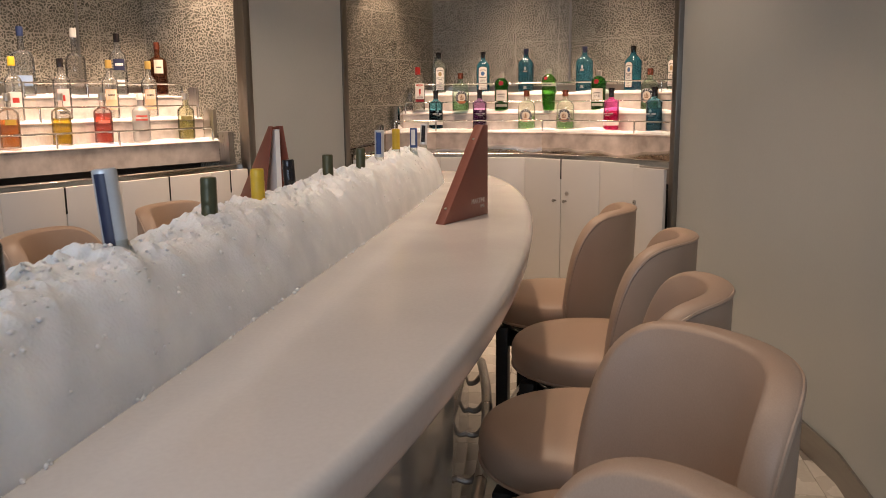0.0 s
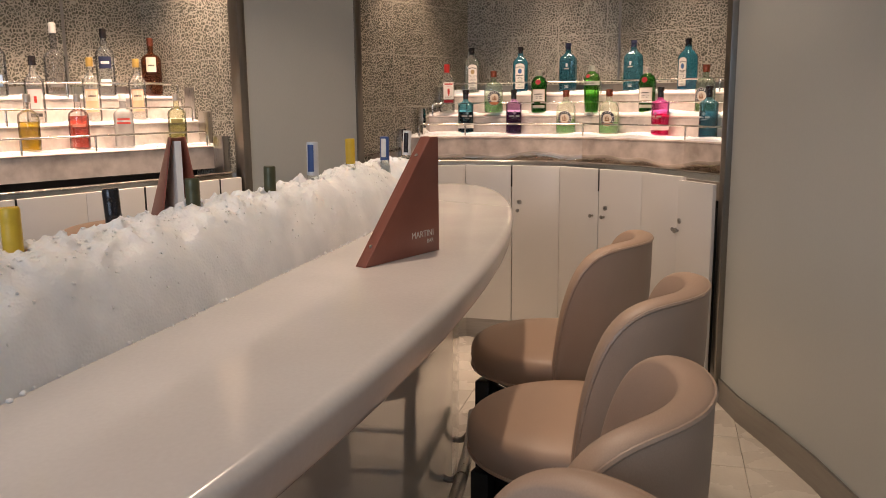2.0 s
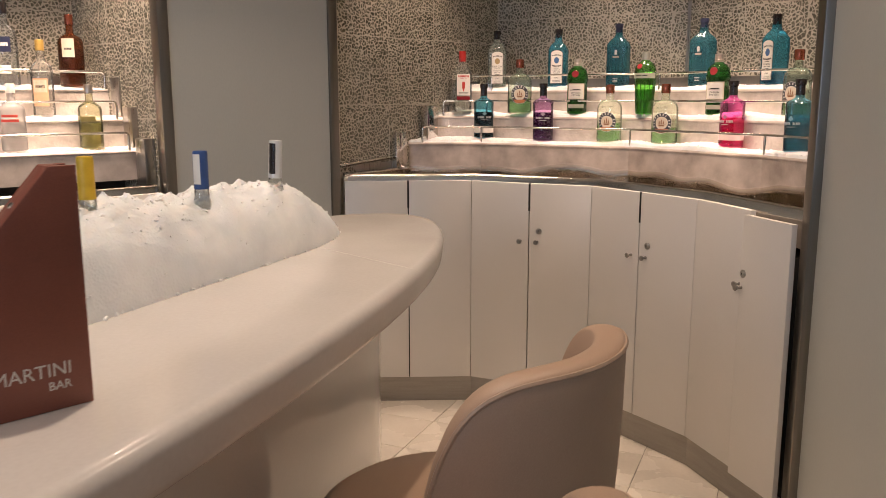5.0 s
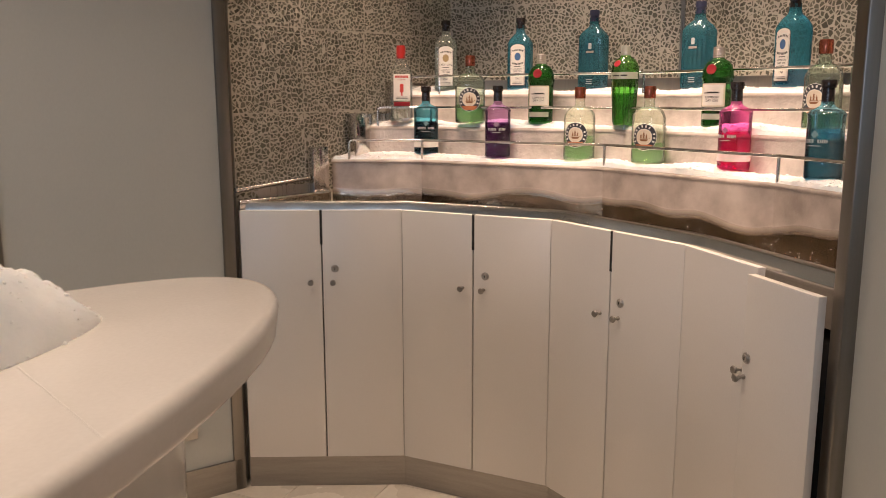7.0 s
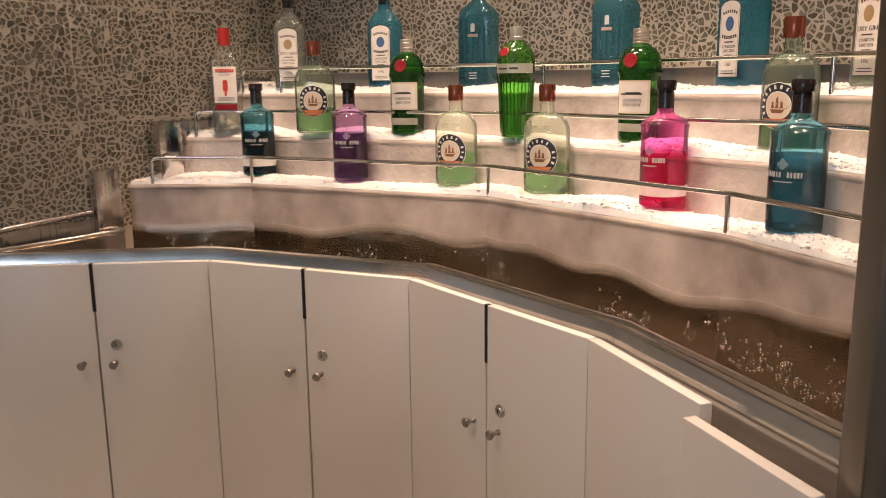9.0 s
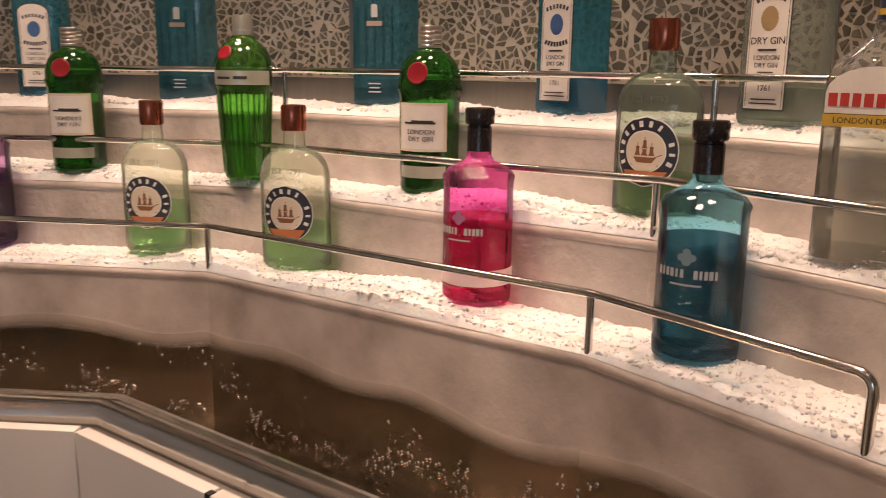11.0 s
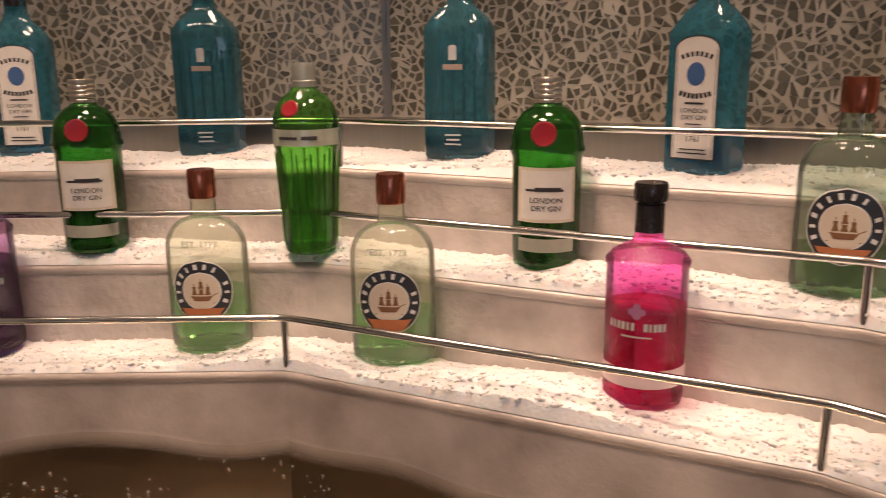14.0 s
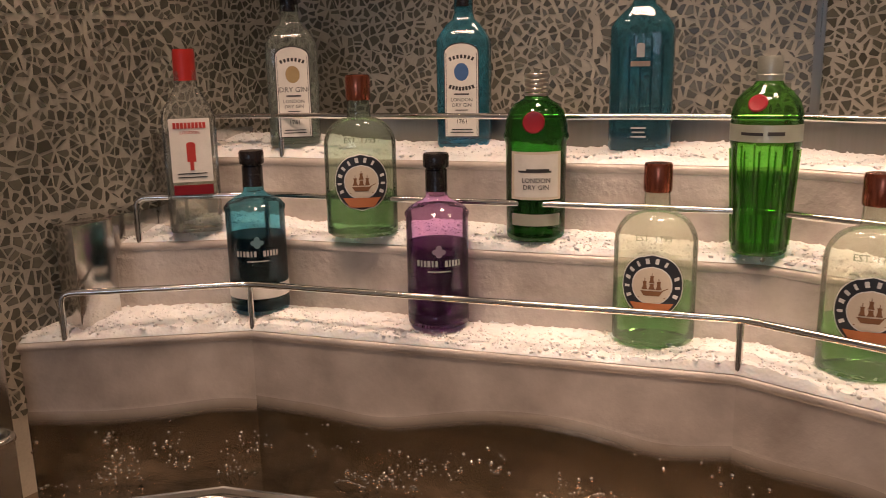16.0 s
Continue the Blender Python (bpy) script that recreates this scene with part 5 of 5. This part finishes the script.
vodka(-1.6152, 3.391, Z3, 0.29, 0.050, "square copper-toned vodka bottle with cream label", (0.60, 0.28, 0.14), CAP_COPPER, ((LABEL_CREAM, 0.05, 0.40, 0.66), (INK, 0.03, 0.5, 0.53)), glass("copper_liquid", (0.55, 0.25, 0.12), 0.06, 0.2), 0.15)

# ---- bottles standing in the bar's ice ----
def iced(s, v, z, color, label, lean=(0, 0), w=0.0138, h=0.078, foil=True, strip=None):
    x, y = bar_point(s, v)
    b = thing("bottle", label, "bottle", pose(x, y, z - 0.30, lean[0], lean[1], -20), "bottles standing in the bar's ice")
    prof = [(0.0, 0.0), (0.034, 0.0), (0.036, 0.006), (0.036, 0.14), (0.030, 0.165), (0.018, 0.195), (0.0145, 0.21), (0.0135, 0.30 - h + 0.01), (0.0, 0.30 - h + 0.012)]
    part("glass_body", lathe(prof, 24), CLEAR, b)
    rows = [(0.0, 0.30 - h), (w, 0.30 - h), (w * 1.04, 0.302 - h), (w, 0.306 - h), (w, 0.30 - h * 0.72), (w * 0.98, 0.30 - h * 0.70), (w, 0.30 - h * 0.68), (w, 0.30 - h * 0.62), (w * 1.02, 0.30 - h * 0.6), (w, 0.30 - h * 0.57), (w, 0.30 - h * 0.3), (w * 0.985, 0.30 - h * 0.28), (w, 0.30 - h * 0.26), (w, 0.297), (w * 0.9, 0.30), (0.0, 0.30)]
    part("cap", lathe(rows, 22), color, b)
    if strip:
        patch(b, strip, w, 0.016, 0.31 - h, 0.294, 0.0, name="strip", lift=0.0006, n=6)


YEL = plain("yellow_capsule", (0.60, 0.40, 0.03), 0.4)
GRN = plain("olive_capsule", (0.075, 0.075, 0.036), 0.35, 0.2)
BLU = plain("blue_capsule", (0.03, 0.07, 0.22), 0.4)
WHT = plain("silver_white_capsule", (0.60, 0.62, 0.64), 0.3, 0.3)
iced(-2.12, 0.0, 1.245, CAP_BLACK, "bottle neck with black capsule in the ice")
iced(-1.86, 0.012, 1.305, WHT, "bottle neck with silver-white capsule and navy strip, leaning in the ice", (0, -5), 0.0165, 0.115, True, CAP_NAVY)
iced(-1.58, 0.002, 1.266, GRN, "bottle neck with olive capsule in the ice", (0, 1), 0.0138, 0.066)
iced(-1.307, -0.012, 1.258, YEL, "bottle neck with yellow capsule in the ice")
iced(-1.05, -0.02, 1.258, CAP_BLACK, "bottle neck with black capsule in the ice", (0, -3))
iced(-0.85, 0.0, 1.256, GRN, "bottle neck with olive capsule in the ice")
iced(-0.53, 0.0, 1.254, GRN, "bottle neck with olive capsule in the ice", (0, 1))
iced(-0.282, 0.0, 1.296, WHT, "bottle neck with silver-white capsule and blue strip", (0, 1), 0.015, 0.085, True, BLU)
iced(0.0, 0.0, 1.291, YEL, "bottle neck with yellow capsule in the ice", (0, 0), 0.0138, 0.072)
iced(0.282, 0.01, 1.284, BLU, "bottle neck with blue capsule and pale print", (0, 0), 0.0145, 0.075, True, INK_WHITE)
iced(0.554, -0.012, 1.292, WHT, "bottle neck with silver-white capsule and black strip", (0, 3), 0.0150, 0.085, True, CAP_BLACK)

# ---- menus ----
def menu(m, label, front, back):
    b = thing("menu_holder", label, "menu", m, "menus on the bar")
    L, Hh = 0.268, 0.272
    tri = [(0, 0), (L, 0), (L, Hh), (L - 0.03, Hh)]

    def plate(y0, y1, pts, bev=0.0012):
        bm = prism([(x, z) for x, z in pts], y0, y1, bev)
        bmesh.ops.rotate(bm, verts=bm.verts[:], cent=(0, 0, 0), matrix=Matrix.Rotation(radians(90), 3, "X"))
        return bm
    hinge = Vector((L - 0.03, 0, Hh)).normalized()
    cover = part("front_cover", plate(0.0105, 0.0145, tri), RED, b)
    cover.matrix_basis = Matrix.Rotation(radians(-front), 4, hinge)
    part("back_cover", plate(-0.0145, -0.0105, tri), RED, b).matrix_basis = Matrix.Rotation(radians(back), 4, hinge)
    part("page_block", plate(-0.008, 0.008, [(0.02, 0.004), (L - 0.006, 0.004), (L - 0.006, Hh - 0.008), (L - 0.026, Hh - 0.008)], 0), PAPER, b, "white menu pages")
    sp = plate(-0.0142, 0.0142, [(0.0005, 0.0), (0.018, 0.0), (L - 0.013, Hh), (L - 0.0305, Hh)])
    part("spine", sp, RED, b, "sloping closed edge")
    for f in (0.15, 0.85):
        r = part("rivet", lathe([(0.0, 0.0), (0.0045, 0.0), (0.004, 0.0016), (0.0018, 0.002), (0.0, 0.0014)], 12), CHROME, b)
        r.matrix_basis = Matrix.Translation((f * (L - 0.03), 0, f * Hh)) @ Vector((-Hh, 0, L - 0.03)).to_track_quat("Z", "Y").to_matrix().to_4x4()
    MET = plain("silver_foil_print", (0.62, 0.58, 0.54), 0.35, 0.4)
    letters("MARTINI", 0.0215, MET, cover, pose(L - 0.064, -0.0147, 0.040, 90), 0.0003, 0.0, "silver lettering")
    letters("BAR", 0.014, MET, cover, pose(L - 0.036, -0.0147, 0.024, 90), 0.0003, 0.0, "silver lettering")
    return b


ang = math.degrees(math.atan2(0.755 - 0.559, -0.479 + 0.672))
menu(pose(-0.665, 0.555, BAR_Z + 0.0005, 0, 0, ang), "red-brown triangular menu holder standing on the bar", 0, 3)
menu(pose(-1.085 - 0.268 * 0.47, 0.885 + 0.268 * 0.883, BAR_Z + 0.0005, 0, 0, -62), "red-brown triangular menu holder, covers spread, on the far side", 14, 14)

# ---- stools ----
def shell(r_in, r_out, z_low, top_fn, half, lean, n=80, m=8):
    """The wrapped back of a tub stool: outer face, rolled padded rim and inner face, closed below."""
    bm = bmesh.new()

    def rim(u):
        t = 1 - (1 - abs(u)) ** 2.4
        return math.copysign(half * t, u)
    cols = []
    for i in range(n + 1):
        u = -1 + 2 * i / n
        a = rim(u)
        a0, a1 = rim(max(-1, u - 0.01)), rim(min(1, u + 0.01))
        tx, tz = (a1 - a0) * r_out, top_fn(a1) - top_fn(a0)
        ln = math.hypot(tx, tz) or 1.0
        nx, nz = -tz / ln / r_out, tx / ln
        zt = top_fn(a)
        thick = r_out - r_in
        rows = []
        for j in range(m + 1):
            f = j / m
            rows.append((a, z_low + (zt - z_low) * f, 0.007 * math.sin(math.pi * f)))
        for k in range(1, 8):
            t = math.pi * k / 8
            lift = 0.010 * math.sin(t)
            rows.append((a + nx * lift, zt + nz * lift, -thick * 0.5 * (1 - math.cos(t))))
        for j in range(m + 1):
            f = 1 - j / m
            rows.append((a, z_low + (zt - z_low) * f, -thick - 0.012 * math.sin(math.pi * f)))
        col = []
        for aa, z, dr in rows:
            r = r_out + dr + lean * (z - z_low) / 0.4 * (0.4 + 0.6 * math.cos(aa))
            col.append(bm.verts.new((r * math.sin(aa), r * math.cos(aa), z)))
        cols.append(col)
    k = len(cols[0])
    for a, b in zip(cols, cols[1:]):
        for j in range(k):
            bm.faces.new((a[j], b[j], b[(j + 1) % k], a[(j + 1) % k]))
    bm.faces.new(cols[0])
    bm.faces.new(cols[-1])
    return bm


SEAT_Z = 0.665


BACK_HALF = 1.250


def stool_top(a):
    """Height of the back's edge round the seat; 0 is the middle of the back."""
    t = min(1.0, abs(a) / BACK_HALF)
    return 0.577 + 0.409 * max(0.0, 1 - t ** 6.03) ** 0.615


def make_stool():
    """Local: the sitter faces -y; the back stands at +y."""
    st = thing("bar_stool", "cream leather tub bar stool with piped edges and black base", "bar stool", None, "stools round the bar")
    prof = [(0.0, SEAT_Z - 0.10), (0.240, SEAT_Z - 0.10), (0.252, SEAT_Z - 0.092), (0.258, SEAT_Z - 0.060), (0.256, SEAT_Z - 0.032), (0.248, SEAT_Z - 0.016), (0.232, SEAT_Z - 0.005), (0.16, SEAT_Z + 0.002), (0.08, SEAT_Z + 0.007), (0.0, SEAT_Z + 0.008)]
    part("seat", lathe(prof, 48), LEATHER, st, "round cream leather seat cushion")
    part("seat_piping", tube([(0.255 * math.cos(t), 0.255 * math.sin(t), SEAT_Z - 0.088) for t in (2 * math.pi * i / 48 for i in range(48))], 0.0042, 6, True), PIPING, st)
    half = BACK_HALF
    r0, r1, lean = 0.213, 0.267, 0.026
    part("backrest", shell(r0, r1, 0.565, stool_top, half, lean), LEATHER, st, "wrapped cream leather back")
    line = []
    for i in range(61):
        u = -1 + i / 30
        a = math.copysign(half * (1 - (1 - abs(u)) ** 2.4), u)
        z = stool_top(a)
        k = (z - 0.565) / 0.4
        r = r1 - 0.001 + lean * k * (0.4 + 0.6 * math.cos(a))
        line.append((r * math.sin(a), r * math.cos(a), z))
    part("back_piping", tube(line, 0.0046, 6), PIPING, st, "raised leather piping")
    part("seat_pan", lathe([(0.0, 0.535), (0.19, 0.535), (0.205, 0.55), (0.205, 0.566), (0.0, 0.566)], 36), BLACK, st, "black seat pan")
    part("apron", lathe([(0.195, 0.47), (0.207, 0.47), (0.207, 0.536), (0.195, 0.536)], 36), BLACK, st, "black apron ring")
    for sx in (-1, 1):
        for sy in (-1, 1):
            part("leg", prism([(sx * 0.165 + dx, sy * 0.165 + dy) for dx, dy in ((-0.023, -0.023), (0.023, -0.023), (0.023, 0.023), (-0.023, 0.023))], 0.0, 0.55, 0.003), BLACK, st, "square black leg")
    q = 0.165
    part("foot_ring", tube([(q, q, 0.22), (q, -q, 0.22), (-q, -q, 0.22), (-q, q, 0.22)], 0.009, 8, True), STEEL, st, "steel foot ring")
    return st


def stool_pose(x, y, back):
    """back: the way the backrest points, in degrees."""
    return pose(x, y, 0, 0, 0, back - 90)


first = make_stool()
first.matrix_basis = stool_pose(-0.043, 1.227, -32.9)
for x, y, back in ((-0.162, 0.601, -35.7), (-0.457, -0.035, -31.0), (-0.678, -0.560, 4.0), (-1.015, -1.066, -2.0), (-1.30, 1.62, 150), (-1.62, 1.02, 160), (-1.95, 0.40, 158)):
    copy_thing(first, stool_pose(x, y, back))

# ---- crackled mosaic chips on the niche walls ----
def chips(wall, a, b, z0, z1, seed, loose=None, size=0.0138):
    """Irregular chips on the wall face a-b (seen from its right); loose: (s0, s1, z0, z1) whose chips are single parts."""
    rnd = random.Random(seed)
    A, B = Vector(a), Vector(b)
    L = (B - A).length
    d = (B - A).normalized()
    n = Vector((d.y, -d.x))
    nx, nz = int(L / size), int((z1 - z0) / size)
    cx, cz = L / nx, (z1 - z0) / nz
    pts = {}
    for i in range(-2, nx + 2):
        for j in range(-2, nz + 2):
            pts[i, j] = ((i + 0.5 + rnd.uniform(-0.56, 0.56)) * cx, (j + 0.5 + rnd.uniform(-0.56, 0.56)) * cz)
    for i in range(nx):
        for j in range(nz):
            if rnd.random() < 0.16:
                pts.pop((i, j))
    near = [(p, q) for p in range(-2, 3) for q in range(-2, 3) if (p, q) != (0, 0)]
    verts, faces = [], []
    single = 0
    for (i, j), (px, pz) in pts.items():
        if not (0 <= i < nx and 0 <= j < nz):
            continue
        poly = [(px - 0.04, pz - 0.04), (px + 0.04, pz - 0.04), (px + 0.04, pz + 0.04), (px - 0.04, pz + 0.04)]
        for p, q in near:
            o = pts.get((i + p, j + q))
            if o is None:
                continue
            ux, uz = o[0] - px, o[1] - pz
            ln = math.hypot(ux, uz)
            ux, uz = ux / ln, uz / ln
            lim = ln / 2 - min(0.0010 + 0.0034 * rnd.random() ** 2.0, ln * 0.24)
            out = []
            for k in range(len(poly)):
                s, e = poly[k], poly[(k + 1) % len(poly)]
                ds = (s[0] - px) * ux + (s[1] - pz) * uz - lim
                de = (e[0] - px) * ux + (e[1] - pz) * uz - lim
                if ds <= 0:
                    out.append(s)
                if (ds < 0) != (de < 0):
                    t = ds / (ds - de)
                    out.append((s[0] + (e[0] - s[0]) * t, s[1] + (e[1] - s[1]) * t))
            poly = out
            if len(poly) < 3:
                break
        poly = [(min(max(x, 0.002), L - 0.002), min(max(z, 0.0), z1 - z0)) for x, z in poly]
        # the mosaic comes in square sheets, with a seam between them
        for c, ctr in ((0, px), (1, pz)):
            lo = math.floor(ctr / 0.305) * 0.305 + 0.0016
            poly = [tuple(min(max(v, lo), lo + 0.3018) if q == c else v for q, v in enumerate(pt)) for pt in poly]
        # chipped corners leave wide knots of grout
        while len(poly) > 4 and rnd.random() < 0.62:
            poly.pop(rnd.randrange(len(poly)))
        if len(poly) < 3:
            continue
        m = len(poly)
        mx, mz = sum(p[0] for p in poly) / m, sum(p[1] for p in poly) / m
        h = rnd.uniform(0.0010, 0.0018)
        tilt = (rnd.uniform(-0.05, 0.05), rnd.uniform(-0.05, 0.05))

        def place(x, z, out):
            q = A + d * x + n * out
            return (q.x, q.y, z0 + z)
        ring0 = [place(x, z, 0.0001) for x, z in poly]
        ring1 = [place(mx + (x - mx) * 0.93, mz + (z - mz) * 0.93, h + (x - mx) * tilt[0] + (z - mz) * tilt[1]) for x, z in poly]
        f = [tuple(range(m, 2 * m))] + [(k, (k + 1) % m, m + (k + 1) % m, m + k) for k in range(m)]
        if loose and single < 150 and loose[0] < px < loose[1] and loose[2] < z0 + pz < loose[3]:
            me = bpy.data.meshes.new("chip")
            me.from_pydata(ring0 + ring1, [], f)
            me.materials.append(CHIP)
            ob = new("chip", me)
            ob.parent = wall
            single += 1
            continue
        k0 = len(verts)
        verts += ring0 + ring1
        faces += [tuple(k0 + v for v in g) for g in f]
    me = bpy.data.meshes.new("chips")
    me.from_pydata(verts, [], faces)
    me.materials.append(CHIP)
    ob = new("chips", me)
    ob.parent = wall
    tagged(ob, "grey glazed mosaic chips in cream grout", "", "", "stuff")


BACKWALL, SIDEWALL = bpy.data.objects["wall_niche_back"], bpy.data.objects["wall_niche_side"]
chips(BACKWALL, BACK_R[0], BACK_R[1], 1.48, 2.32, 1, (0.30, 0.62, 1.52, 1.68))
chips(BACKWALL, BACK_R[1], BACK_R[2], 1.48, 2.32, 2, (0.20, 0.52, 1.52, 1.68))
chips(BACKWALL, BACK_R[2], BACK_R[3], 1.48, 2.32, 3)
chips(bpy.data.objects["wall_niche_end"], (1.80, 2.45), (1.15, 2.27), 1.3, 2.32, 7)
chips(bpy.data.objects["wall_niche_west_side"], CORNER_L, (JAMB_L[0] - 0.02, JAMB_L[1] + 0.06), 1.0, 2.42, 8)
chips(bpy.data.objects["wall_niche_west_back"], BACK_L[1], BACK_L[2], 1.45, 2.42, 9)
chips(bpy.data.objects["wall_niche_west_back"], BACK_L[0], BACK_L[1], 1.45, 2.42, 10)
chips(SIDEWALL, (JAMB_M[0] + 0.008, JAMB_M[1] + 0.062), CORNER, 1.05, 2.32, 4, (0.45, 0.80, 1.5, 1.75))

# ---- floor tiles, laid along the bar's axis ----
def tile_mesh(w, h):
    bm = prism([(-w / 2, -h / 2), (w / 2, -h / 2), (w / 2, h / 2), (-w / 2, h / 2)], -0.006, 0.0, 0.0012, 1)
    me = bpy.data.meshes.new("tile")
    bm.to_mesh(me)
    bm.free()
    me.materials.append(TILE)
    return me


FLOOR = bpy.data.objects["floor"]
tile = tile_mesh(0.2975, 0.2975)
turn = math.degrees(math.atan2(AY, AX)) - 90


def wall_x(y):
    """How far east the floor runs at y."""
    for (x0, y0), (x1, y1) in zip(RWALL, RWALL[1:]):
        if y1 <= y <= y0:
            return x0 + (x1 - x0) * (y0 - y) / (y0 - y1)
    return 0.98


spots = []
for i in range(-20, 11):
    for j in range(-14, 12):
        x, y = bar_point(2.25 + i * 0.30, -0.127 + j * 0.30)
        if -3.5 < x < wall_x(y) + 0.13 and -4.1 < y < 3.7:
            spots.append((x, y))
spots.sort(key=lambda p: abs(p[0] - 0.15) + 0.5 * abs(p[1] - 1.0))
for x, y in spots[:290]:
    ob = new("tile", tile)
    ob.parent = FLOOR
    ob.matrix_basis = pose(x, y, 0.0, 0, 0, turn)
# the rest of the floor, in one piece
verts, faces = [], []
for x, y in spots[290:]:
    m = pose(x, y, 0.0, 0, 0, turn)
    k = len(verts)
    verts += [tuple(m @ v.co) for v in tile.vertices]
    faces += [tuple(k + q for q in f.vertices) for f in tile.polygons]
rest = bpy.data.meshes.new("far_tiles")
rest.from_pydata(verts, [], faces)
rest.materials.append(TILE)
far = new("far_tiles", rest)
far.parent = FLOOR
